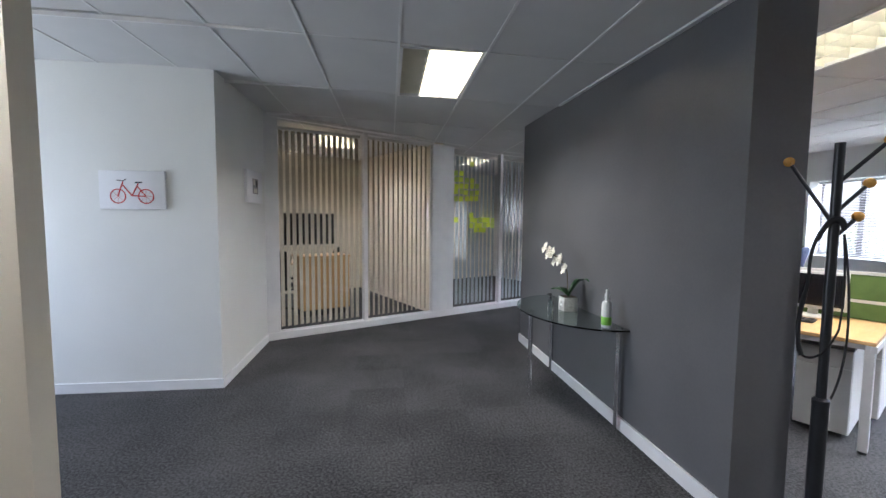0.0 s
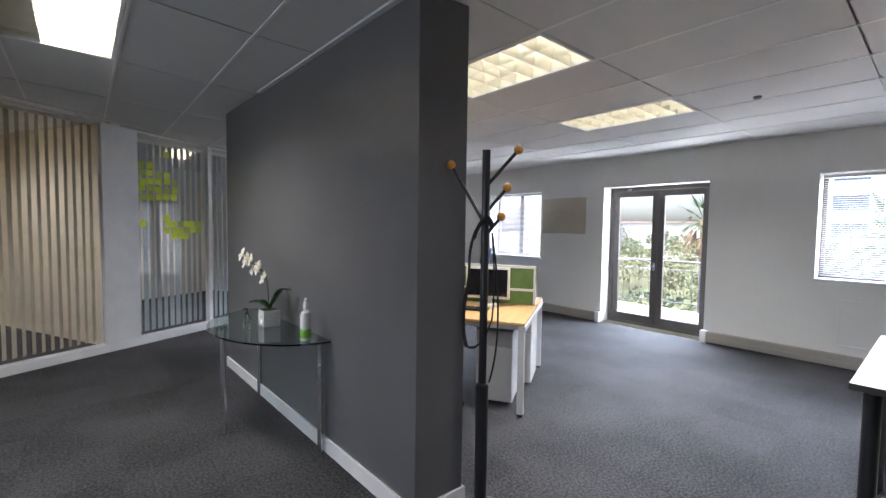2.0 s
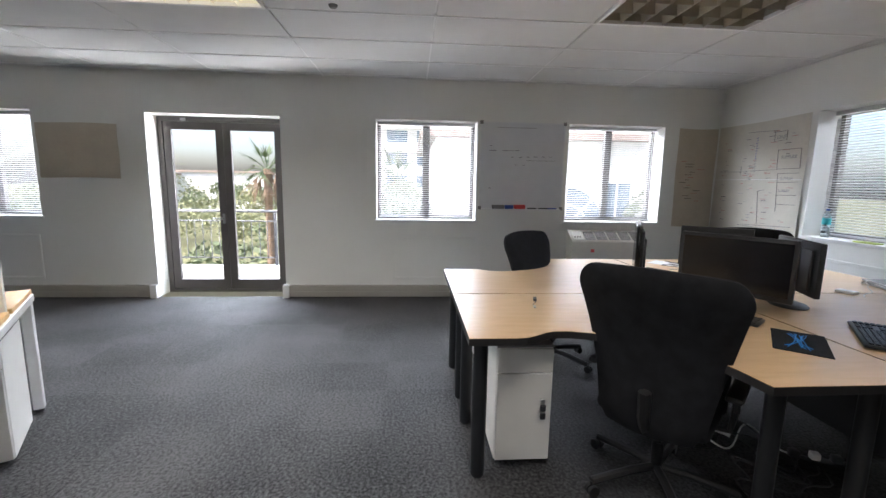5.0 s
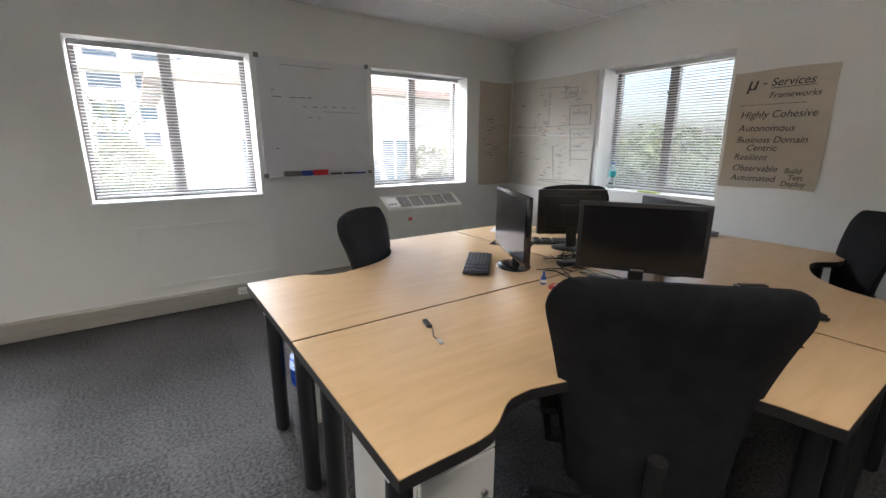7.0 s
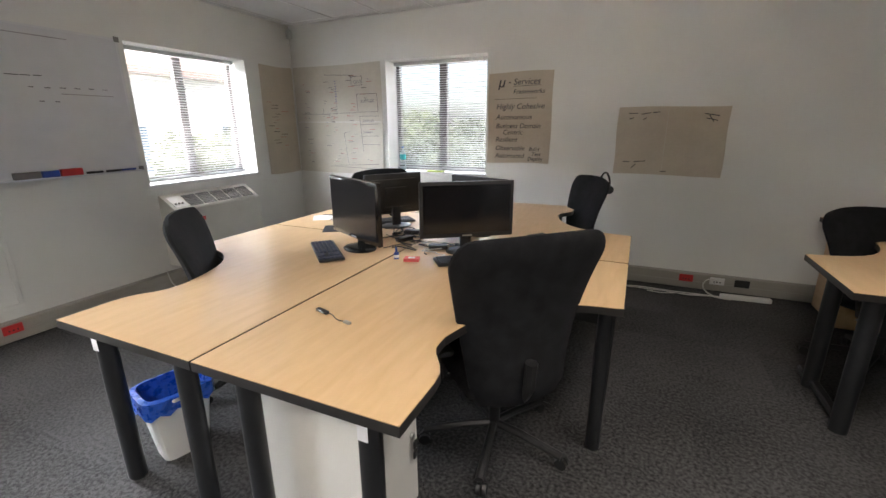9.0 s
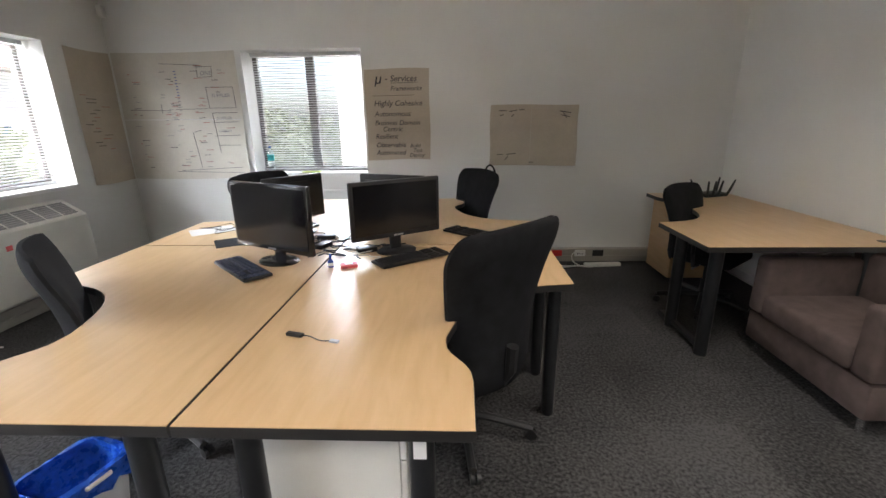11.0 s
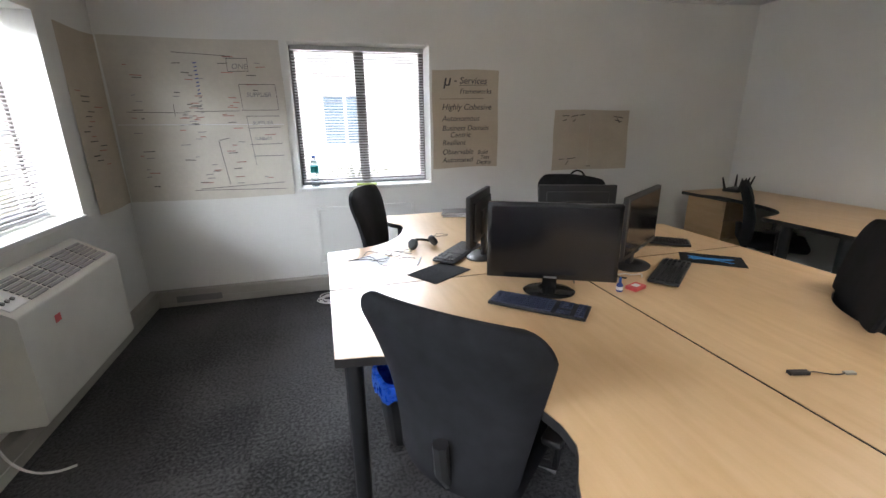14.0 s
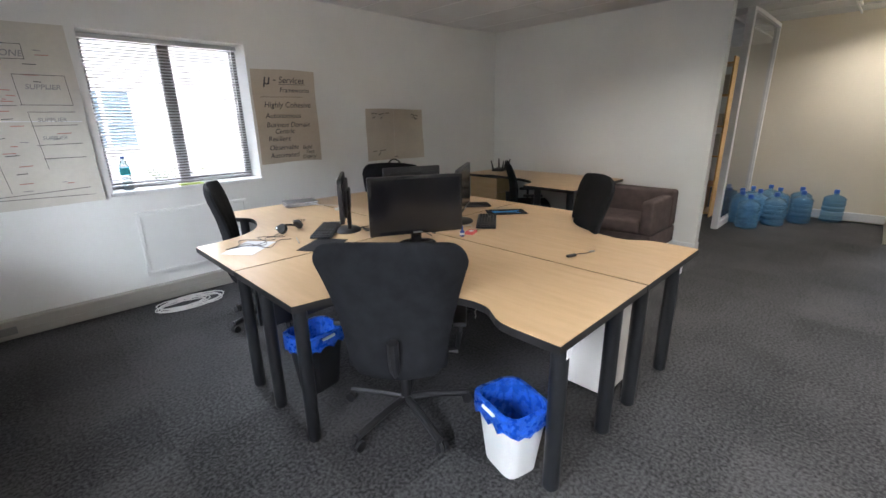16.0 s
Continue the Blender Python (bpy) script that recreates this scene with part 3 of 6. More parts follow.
# ceiling lights
def ceiling_light(i, j, state):
    x, y = cell(i, j)
    z0 = CEIL + rise(x + GX / 2)
    t = thing("ceiling_light", pose(x, y, z0), ("lit" if state != "off" else "unlit") + " recessed fluorescent ceiling light with parabolic louvre", "ceiling light", "ceiling lights")
    # off lights get the darker reflector colour, which stands in for shade
    rm = M_REFUNLIT if state == "off" else M_REFLECT
    bm = N()
    a, b, e = GX - 0.012, GY - 0.012, 0.02
    box(bm, (0.012, 0.012, -0.006), (a, e + 0.012, 0.02)), box(bm, (0.012, b - e, -0.006), (a, b, 0.02))
    box(bm, (0.012, e + 0.012, -0.006), (e + 0.012, b - e, 0.02)), box(bm, (a - e, e + 0.012, -0.006), (a, b - e, 0.02))
    part("frame", bm, M_TBAR, t, smooth=False)
    bm = N()
    box(bm, (0.03, 0.03, 0.13), (GX - 0.03, GY - 0.03, 0.14))
    for p, q in (((0.012, 0.012), (0.03, GY - 0.012)), ((GX - 0.03, 0.012), (GX - 0.012, GY - 0.012)), ((0.03, 0.012), (GX - 0.03, 0.03)), ((0.03, GY - 0.03), (GX - 0.03, GY - 0.012))):
        box(bm, (*p, 0.021), (*q, 0.14))
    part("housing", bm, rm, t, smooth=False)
    nx, ny = 3, 7
    wx, wy = (GX - 0.064) / nx, (GY - 0.064) / ny
    lo = None
    for k in range(1, ny):
        bm = N()
        yy = 0.032 + k * wy
        q = [bm.verts.new(p) for p in ((0.032, yy - 0.012, 0.075), (0.032, yy + 0.012, 0.075), (0.032, yy, 0.0), (GX - 0.032, yy - 0.012, 0.075), (GX - 0.032, yy + 0.012, 0.075), (GX - 0.032, yy, 0.0))]
        for f in ((0, 2, 5, 3), (1, 4, 5, 2), (0, 3, 4, 1)):
            bm.faces.new([q[z] for z in f])
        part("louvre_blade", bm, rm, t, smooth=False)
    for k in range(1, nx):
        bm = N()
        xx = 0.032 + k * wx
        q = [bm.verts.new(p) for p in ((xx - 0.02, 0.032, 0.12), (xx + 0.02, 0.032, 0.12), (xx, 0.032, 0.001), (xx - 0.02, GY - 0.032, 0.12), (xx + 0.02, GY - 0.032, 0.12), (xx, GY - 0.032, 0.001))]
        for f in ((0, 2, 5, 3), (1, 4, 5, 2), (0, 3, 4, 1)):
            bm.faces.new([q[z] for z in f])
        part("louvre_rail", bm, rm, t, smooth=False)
    if state != "off":
        area_lamp("louvre_light", pose(x + GX / 2, y + GY / 2, z0 - 0.012), GX * 0.85, GY * 0.9, 4 if j > 4 else (5 if j < 0 else 8), (1.0, 0.95, 0.86), 140)
    for k in range(nx):
        bm = N()
        xx = 0.032 + (k + 0.5) * wx
        rod(bm, (xx, 0.05, 0.085), (xx, GY - 0.05, 0.085), 0.014, seg=10)
        lit = state == "on" or (state == "half" and k > 0)
        part("tube", bm, (M_TUBEDIM if i > 2 else M_TUBE) if lit else M_TUBEOFF, t)
    return t


for (i, j), state in LAMPS.items():
    ceiling_light(i, j, state)


# ---- desk cluster ----
def smoothcurve(p0, p1, p2, p3, n=10):
    out = []
    for i in range(n + 1):
        t = i / n
        out.append(tuple((1 - t) ** 3 * a + 3 * (1 - t) ** 2 * t * b + 3 * (1 - t) * t * t * c + t ** 3 * e for a, b, c, e in zip(p0, p1, p2, p3)))
    return out


def workstation(name, m, sx, sy, label, group, du=1.32, dv=1.715, legs=True, stickers=()):
    """Corner desk: arms along +x and +y from the origin, mirrored by sx and sy."""
    t = thing(name, m, label, "desk", group)
    g = 0.006
    arm_v, arm_u = 0.81, 0.68
    pts = [(g, g), (du, g), (du, arm_u)]
    pts += smoothcurve((du - 0.02, arm_u + 0.005), (du - 0.42, arm_u + 0.04), (arm_v - 0.02, arm_v + 0.10), (arm_v - 0.09, dv - 0.50))[0:]
    pts += smoothcurve((arm_v - 0.09, dv - 0.46), (arm_v - 0.10, dv - 0.36), (arm_v, dv - 0.34), (arm_v, dv - 0.22), 6)
    pts += [(arm_v, dv), (g, dv)]
    pts = [(sx * x, sy * y) for x, y in pts]
    bm = N()
    slab(bm, pts, 0.770, 0.80)
    cx = sum(p[0] for p in pts) / len(pts)
    top = part("desktop", bm, M_MAPLE, t, smooth=False)
    bm = N()
    n = len(pts)
    # edging band, slightly proud of the top's rim
    out = []
    for i in range(n):
        a, b, c = Vector(pts[i - 1]), Vector(pts[i]), Vector(pts[(i + 1) % n])
        d1, d2 = (b - a), (c - b)
        d1 = d1.normalized() if d1.length > 1e-6 else d2.normalized()
        d2 = d2.normalized() if d2.length > 1e-6 else d1
        k = -1 if sx * sy < 0 else 1
        nn = Vector((d1.y + d2.y, -d1.x - d2.x)) * k
        nn = nn.normalized() if nn.length > 1e-6 else Vector((0, 0))
        out.append(b + nn * 0.0025)
    for i in range(n):
        a, b = out[i], out[(i + 1) % n]
        p, q = Vector(pts[i]), Vector(pts[(i + 1) % n])
        if (q - p).length < 1e-6:
            continue
        v = [bm.verts.new((*a, 0.764)), bm.verts.new((*b, 0.764)), bm.verts.new((*b, 0.7985)), bm.verts.new((*a, 0.7985))]
        bm.faces.new(v)
        w = [bm.verts.new((*p, 0.764)), bm.verts.new((*q, 0.764))]
        bm.faces.new((v[0], v[1], w[1], w[0]))
    part("edging", bm, M_EDGE, t, "black plastic edging", smooth=False)
    if legs:
        for x, y, r in ((arm_v - 0.15, dv - 0.08, 0.038), (0.16, dv - 0.08, 0.038), (du - 0.07, arm_u - 0.08, 0.034), (du - 0.07, 0.21 if sy > 0 else 0.09, 0.034), (0.12, 0.12, 0.034)):
            if sx > 0 > sy and 0.3 < y < 1.0:
                continue
            bm = N()
            rod(bm, (sx * x, sy * y, 0.012), (sx * x, sy * y, 0.770), r, seg=18)
            rod(bm, (sx * x, sy * y, 0), (sx * x, sy * y, 0.012), r * 0.8, seg=14)
            lg = part("leg", bm, M_LEG, t)
            if y > 1.4 and x > 0.3:
                bm = N()
                box(bm, (sx * x - 0.018, sy * (y + r + 0.001) - 0.001, 0.67), (sx * x + 0.018, sy * (y + r + 0.001) + 0.001, 0.735))
                part("sticker", bm, M_WHITEPAPER, lg, "white paper sticker", smooth=False)
        bm = N()
        box(bm, *[[f(p, q) for p, q in zip((sx * 0.12, sy * (0.02), 0.42), (sx * (du - 0.1), sy * 0.04, 0.75))] for f in (min, max)])
        part("modesty_panel", bm, M_LEG, t, smooth=False)
    return t


CX, CY = 4.22, -1.17
for sx, sy in ((1, 1), (-1, 1), (1, -1), (-1, -1)):
    workstation("corner_desk", pose(CX, CY, 0), sx, sy, "maple laminate corner workstation with black edging, one of four joined", "cluster of four desks")
wall_desk = workstation("corner_desk", pose(0.65, -1.10, 0), 1, -1, "maple laminate corner desk with black edging against a white wall", "", 1.28, 2.05, False)


# pedestal cabinets
def pedestal(m, label, w=0.40, dp=0.52, h=0.60, keys=True, mt=M_PED, top=M_PEDTOP, drawers=(0.13,)):
    t = thing("pedestal_cabinet", m, label, "cabinet", "pedestals")
    bm = N()
    box(bm, (-w / 2, 0.02, 0.03), (w / 2, dp, h - 0.012), 0.003)
    part("body", bm, mt, t, smooth=False)
    bm = N()
    box(bm, (-w / 2 - 0.002, 0.0, h - 0.012), (w / 2 + 0.002, dp, h), 0.003)
    part("top", bm, top, t, smooth=False)
    z = h - 0.018
    for k, dh in enumerate((*drawers, None)):
        zb = 0.035 if dh is None else z - dh
        bm = N()
        box(bm, (-w / 2 + 0.003, -0.002, zb), (w / 2 - 0.003, 0.0198, z - 0.002), 0.003)
        dr = part("drawer", bm, mt, t, smooth=False)
        z = zb - 0.004
        if dh is None and keys:
            bm = N()
            rod(bm, (w / 2 - 0.05, -0.002, zb + 0.34), (w / 2 - 0.05, -0.014, zb + 0.34), 0.012)
            part("lock", bm, M_STEEL, dr)
            bm = N()
            for q in (0, 0.045):
                box(bm, (w / 2 - 0.066, -0.024, zb + 0.285 - q), (w / 2 - 0.036, -0.0145, zb + 0.325 - q), 0.006)
            part("key", bm, M_BLACK, dr)
    bm = N()
    for x in (-w / 2 + 0.05, w / 2 - 0.05):
        for y in (0.07, dp - 0.05):
            rod(bm, (x - 0.012, y, 0.018), (x + 0.012, y, 0.018), 0.018)
    part("castor", bm, M_BLACK, t)
    return t


pedestal(pose(3.62, 0.215, 0, 0, 0, -90), "white steel pedestal cabinet with black keys under a desk", 0.30, 0.515, 0.68)


# ---- chairs ----
def chair(m, label, arms=True, tall=1.06, base=M_BLACK, fab=M_FABRIC, headset=False):
    """Faces local +y; hub at the origin."""
    t = thing("office_chair", m, label, "chair", "office chairs")
    bm = N()
    nx, nz = 14, 26
    grid = []
    zb, rc = 0.40, 0.11
    for side in (0, 1):
        rows = []
        for k in range(nz + 1):
            v = 1 - (1 - k / nz) ** 1.5
            z = zb + (tall - zb) * v
            half = 0.225 + 0.120 * min(1, v / 0.85) ** 1.3
            over = max(0.0, z - (tall - rc))
            half -= 0.8 * (rc - math.sqrt(max(0.0, rc * rc - over * over)))
            if v < 0.12:
                half *= 0.82 + 0.18 * math.sqrt(v / 0.12)
            lean = -0.27 - 0.075 * v ** 1.5 + 0.045 * math.sin(v * math.pi)
            row = []
            for i in range(nx + 1):
                u = -1 + 2 * i / nx
                th = 0.034 * (1 - abs(u) ** 5) * (1 - abs(2 * v - 1) ** 8) + 0.008
                row.append(bm.verts.new((u * half, lean + 0.045 * u * u + (th if side else -th), z - 0.012 * u * u * v)))
            rows.append(row)
        grid.append(rows)
    for s, rows in enumerate(grid):
        for k in range(nz):
            for i in range(nx):
                q = (rows[k][i], rows[k][i + 1], rows[k + 1][i + 1], rows[k + 1][i])
                bm.faces.new(q if s else q[::-1])
    A, B = grid
    for k in range(nz):
        bm.faces.new((A[k][0], A[k + 1][0], B[k + 1][0], B[k][0]))
        bm.faces.new((A[k][nx], B[k][nx], B[k + 1][nx], A[k + 1][nx]))
    for i in range(nx):
        bm.faces.new((A[0][i], B[0][i], B[0][i + 1], A[0][i + 1]))
        bm.faces.new((A[nz][i], A[nz][i + 1], B[nz][i + 1], B[nz][i]))
    part("backrest", bm, fab, t)
    bm = N()
    box(bm, (-0.245, -0.23, 0.42), (0.245, 0.25, 0.50), 0.035, 4)
    part("seat", bm, fab, t)
    bm = N()
    box(bm, (-0.10, -0.15, 0.375), (0.10, 0.12, 0.42), 0.012, 2)
    tube(bm, [(0, -0.12, 0.39), (0, -0.26, 0.42), (0, -0.305, 0.50), (0, -0.315, 0.62)], 0.028, 8)
    part("tilt_mechanism", bm, M_BLACK, t)
    bm = N()
    rod(bm, (0, 0, 0.10), (0, 0, 0.24), 0.028)
    rod(bm, (0, 0, 0.24), (0, 0, 0.375), 0.018)
    part("gas_lift", bm, M_BLACK, t)
    bm = N()
    tube(bm, [(0.1, 0.0, 0.40), (0.25, 0.0, 0.40), (0.29, 0.0, 0.395)], 0.008)
    part("lever", bm, M_STEEL, t)
    for k in range(5):
        a = 2 * math.pi * k / 5 + 0.3
        ca, sa = math.cos(a), math.sin(a)
        bm = N()
        tube(bm, [(0.02 * ca, 0.02 * sa, 0.105), (0.14 * ca, 0.14 * sa, 0.10), (0.33 * ca, 0.33 * sa, 0.072), (0.355 * ca, 0.355 * sa, 0.068)], 0.021, 8)
        arm = part("base_arm", bm, base, t)
        bm = N()
        for o in (-0.014, 0.014):
            px, py = 0.355 * ca - 0.012 * sa, 0.355 * sa + 0.012 * ca
            rod(bm, (px - sa * (o - 0.009), py + ca * (o - 0.009), 0.028), (px - sa * (o + 0.009), py + ca * (o + 0.009), 0.028), 0.028, seg=14)
        rod(bm, (0.355 * ca, 0.355 * sa, 0.03), (0.355 * ca, 0.355 * sa, 0.066), 0.009)
        part("castor", bm, M_BLACK, arm)
    if arms:
        for s in (-1, 1):
            bm = N()
            tube(bm, [(s * 0.2, 0, 0.41), (s * 0.285, -0.0, 0.42), (s * 0.30, -0.01, 0.52), (s * 0.30, -0.01, 0.60)], 0.016, 8)
            box(bm, (s * 0.30 - 0.035, -0.13, 0.60), (s * 0.30 + 0.035, 0.12, 0.632), 0.014, 2)
            part("armrest", bm, M_BLACK, t)
    return t


def facing(x, y, deg):
    return pose(x, y, 0, 0, 0, deg - 90)


chair(facing(3.44, -0.43, -46), "black fabric high-back office chair pushed up to a desk", True, 1.17)
chair(facing(5.0, -0.385, -138), "black fabric high-back office chair pushed up to a desk", True, 1.10)
chair(facing(4.97, -2.18, 157), "black fabric office chair with its back to the corner", True, 1.15)
chair(facing(3.52, -2.50, 30), "black fabric office chair with a headset hung on it", True, 1.12)
chair(facing(1.36, -2.05, 130), "black fabric office chair at a desk by the wall", True, 1.02)


# ---- desk equipment ----
def monitor(m, w, h, label, round_base=True, bez=M_GLOSSBLK, lift=0.10):
    """Faces local -y; base centre at the origin."""
    t = thing("monitor", m, label, "monitor", "monitors")
    b = 0.02
    z0 = lift
    bm = N()
    box(bm, (-w / 2, -0.016, z0), (w / 2, 0.014, z0 + h), 0.006, 2)
    part("bezel", bm, bez, t)
    bm = N()
    box(bm, (-w / 2 + b, -0.0185, z0 + b * 1.4), (w / 2 - b, -0.0165, z0 + h - b))
    part("screen", bm, M_SCREEN, t, smooth=False)
    bm = N()
    box(bm, (-w * 0.40, 0.0145, z0 + 0.03), (w * 0.40, 0.034, z0 + h - 0.04), 0.009, 2)
    box(bm, (-w * 0.2, 0.034, z0 + 0.06), (w * 0.2, 0.055, z0 + h - 0.10), 0.01, 2)
    bk = part("back_cover", bm, M_BLACK, t)
    bm = N()
    for k in range(7):
        box(bm, (-w * 0.14, 0.0555, z0 + h * 0.34 + k * 0.012), (w * 0.14, 0.057, z0 + h * 0.34 + k * 0.012 + 0.004))
    part("vent", bm, M_LEG, bk, smooth=False)
    bm = N()
    box(bm, (-0.035, 0.02, 0.012), (0.035, 0.05, z0 + 0.10), 0.008, 2)
    part("neck", bm, bez, t)
    bm = N()
    lathe(bm, [(0.125, 0.0), (0.127, 0.006), (0.115, 0.013), (0.05, 0.018)] if round_base else [(0.12, 0), (0.12, 0.01), (0.1, 0.014)], 32, pose(0, 0.02, 0) @ Matrix.Diagonal((1, 0.78, 1, 1)))
    part("base", bm, bez, t)
    bm = N()
    box(bm, (-0.03, -0.0205, z0 + 0.008), (0.03, -0.0165, z0 + 0.016))
    part("badge", bm, M_STEEL, t, "small grey maker badge", smooth=False)
    return t


def keyboard(m, label, keymat=M_BLACK):
    t = thing("keyboard", m, label, "keyboard", "keyboards")
    bm = N()
    box(bm, (-0.22, -0.075, 0.004), (0.22, 0.075, 0.02), 0.006, 2)
    part("case", bm, M_LEG, t)
    bm = N()
    for r in range(6):
        y = 0.058 - r * 0.0225
        xs = [-0.205 + c * 0.0198 for c in range(21)]
        for c, x in enumerate(xs):
            if c in (14, 18) or (r == 5 and 3 < c < 9) or (c > 14 and c < 18 and r in (3,)):
                continue
            box(bm, (x, y - 0.0165, 0.0202), (x + 0.0165, y, 0.0265))
        if r == 5:
            box(bm, (xs[4], y - 0.0165, 0.0202), (xs[8] + 0.0165, y, 0.0265))
    tagged(part("key_field", bm, keymat, t, smooth=False), kind="stuff")
    return t


D = 0.80
monitor(pose(4.50, -0.82, D, 0, 0, 153), 0.615, 0.375, "glossy black widescreen monitor, switched off, on a desk", True, M_GLOSSBLK, 0.075)
monitor(pose(3.83, -1.03, D, 0, 0, -146), 0.58, 0.34, "black widescreen monitor, switched off, angled on a desk", True, M_BLACK)
monitor(pose(4.62, -1.50, D, 0, 0, 55), 0.47, 0.31, "black monitor, switched off, turned sideways", True, M_BLACK)
monitor(pose(3.93, -1.52, D, 0, 0, -20), 0.50, 0.31, "black monitor, switched off, seen from behind", True, M_BLACK)
keyboard(pose(4.63, -0.68, D, 0, 0, 137), "black keyboard lying askew on a desk", mat("navy_keys", (0.03, 0.04, 0.075), 0.4))
keyboard(pose(3.73, -0.87, D, 0, 0, -142), "black keyboard in front of a monitor")
keyboard(pose(4.73, -1.57, D, 0, 0, 48), "black keyboard beside a monitor")
keyboard(pose(3.36, -1.42, D, 0, 0, -40), "black keyboard lying on a desk")


def mat_pad(m, w, h, label, print_it):
    t = thing("mouse_mat", m, label, "mouse mat", "mouse mats")
    bm = N()
    box(bm, (-w / 2, -h / 2, 0.0005), (w / 2, h / 2, 0.004), 0.0015)
    part("pad", bm, M_FABRIC, t)
    if print_it:
        for k in range(9):
            bm = N()
            r = random.Random(k)
            p = [(-w * 0.38 + r.uniform(0, 0.03), -0.04 + k * 0.009, 0.0042), (-w * 0.15, -0.02 + k * 0.004 + r.uniform(-0.02, 0.02), 0.0042), (w * 0.1, r.uniform(-0.035, 0.035), 0.0042), (w * 0.36 * r.uniform(0.7, 1), r.uniform(-0.06, 0.06), 0.0042)]
            tube(bm, [Vector(q) for q in smoothcurve(*p, 10)], 0.0022, 4)
            part("claw_print", bm, M_BLUE, t, "bright blue printed streak")
    return t


mat_pad(pose(3.32, -0.99, D, 0, 0, 140), 0.34, 0.21, "black mouse mat with a bright blue streaked print", True)
mat_pad(pose(4.94, -1.265, D, 0, 0, 33), 0.30, 0.22, "plain black mouse mat on a desk", False)

# usb adapter
t = thing("usb_adapter", pose(4.065, 0.05, D, 0, 0, 165), "black usb adapter dongle with a short cable", "adapter")
bm = N()
box(bm, (-0.035, -0.011, 0), (0.035, 0.011, 0.013), 0.003)
part("body", bm, M_BLACK, t)
bm = N()
tube(bm, smoothcurve((0.035, 0, 0.006), (0.07, 0.02, 0.004), (0.1, -0.03, 0.004), (0.15, -0.005, 0.005)), 0.0022)
part("cable", bm, M_LEG, t)
bm = N()
box(bm, (0.15, -0.012, 0.001), (0.185, 0.004, 0.009), 0.001)
part("plug", bm, M_STEEL, t)

# figurine-like bottle, card box
t = thing("glue_bottle", pose(4.16, -0.735, D), "small blue and white glue bottle on a desk", "bottle")
bm = N()
lathe(bm, [(0.014, 0), (0.016, 0.004), (0.016, 0.035), (0.007, 0.046), (0.006, 0.052)], 14)
part("body", bm, M_NAVY, t)
bm = N()
lathe(bm, [(0.0165, 0.010), (0.0168, 0.011), (0.0168, 0.026), (0.0165, 0.027)], 14)
part("label", bm, M_WHITEPAPER, t, "white paper label")
bm = N()
lathe(bm, [(0.007, 0.052), (0.007, 0.062), (0.003, 0.075)], 10)
part("nozzle", bm, M_BLUECAP, t)
t = thing("card_box", pose(4.06, -0.74, D, 0, 0, 20), "small red and white playing card box on a desk", "box")
bm = N()
box(bm, (-0.045, -0.03, 0), (0.045, 0.03, 0.018), 0.0015)
part("carton", bm, M_PINK, t)
bm = N()
box(bm, (-0.02, -0.015, 0.0182), (0.02, 0.015, 0.019))
part("print", bm, M_WHITEPAPER, t, "white print patch", smooth=False)

# tangle of cables between the monitors
for k in range(14):
    r = random.Random(50 + k)
    a = (4.22 + r.uniform(-0.34, 0.30), -1.17 + r.uniform(-0.32, 0.36), D + 0.006 + 0.004 * (k % 4))
    b = (4.22 + r.uniform(-0.30, 0.34), -1.17 + r.uniform(-0.34, 0.34), D + 0.006 + 0.004 * (k % 3))
    bm = N()
    tube(bm, wavy(a, b, 26, 0.10, k), 0.0032 if k % 3 else 0.004, 6)
    solo("cable", bm, M_CABLEW if k % 5 == 0 else M_BLACK, ("white" if k % 5 == 0 else "black") + " cable lying in a tangle between monitors", "cable", group="desk cables")
for k, (x, y, a) in enumerate(((4.02, -1.02, 30), (4.32, -1.12, 70), (4.36, -1.32, 10))):
    bm = N()
    box(bm, (-0.06, -0.03, 0), (0.06, 0.03, 0.03), 0.006, 2)
    solo("power_adapter", bm, M_BLACK, "black power brick among the cables", "power adapter", m=pose(x, y, D, 0, 0, a))


def headphones(m, label):
    t = thing("headphones", m, label, "headphones")
    bm = N()
    tube(bm, [(0.085 * math.cos(a), 0.02 + 0.10 * math.sin(a), 0.022 + 0.008 * math.sin(a)) for a in [math.pi * k / 14 for k in range(15)]], 0.009, 8)
    part("headband", bm, M_GLOSSBLK, t)
    for s in (-1, 1):
        bm = N()
        lathe(bm, [(0.02, 0), (0.036, 0.004), (0.040, 0.014), (0.036, 0.03), (0.022, 0.036)], 18, pose(s * 0.078, 0.01, 0.036, 0, s * 62, 0) @ pose(0, 0, -0.015))
        part("ear_cup", bm, M_BLACK, t)
    bm = N()
    tube(bm, wavy((-0.09, 0, 0.012), (-0.42, -0.06, 0.005), 30, 0.07, 8), 0.002)
    part("cord", bm, M_BLACK, t)
    return t


headphones(pose(4.91, -1.77, D, 0, 0, 200), "black over-ear headphones with a trailing cord on a desk")
bm = N()
box(bm, (-0.15, -0.105, 0), (0.15, 0.105, 0.0015))
solo("paper_sheet", bm, M_WHITEPAPER, "white sheet of paper on a desk", "paper", m=pose(5.30, -1.57, D, 0, 0, 38), smooth=False)
for k in range(3):
    bm = N()
    tube(bm, wavy((5.43, -1.62, D + 0.006), (5.02, -1.75 + 0.1 * k, D + 0.006), 26, 0.08, 70 + k), 0.0022)
    solo("cable", bm, M_BLACK, "thin black cable trailing over paper", "cable", group="desk cables")
bm = N()
tube(bm, [(0, 0, 0.005), (0.15, 0, 0.005)], 0.004)
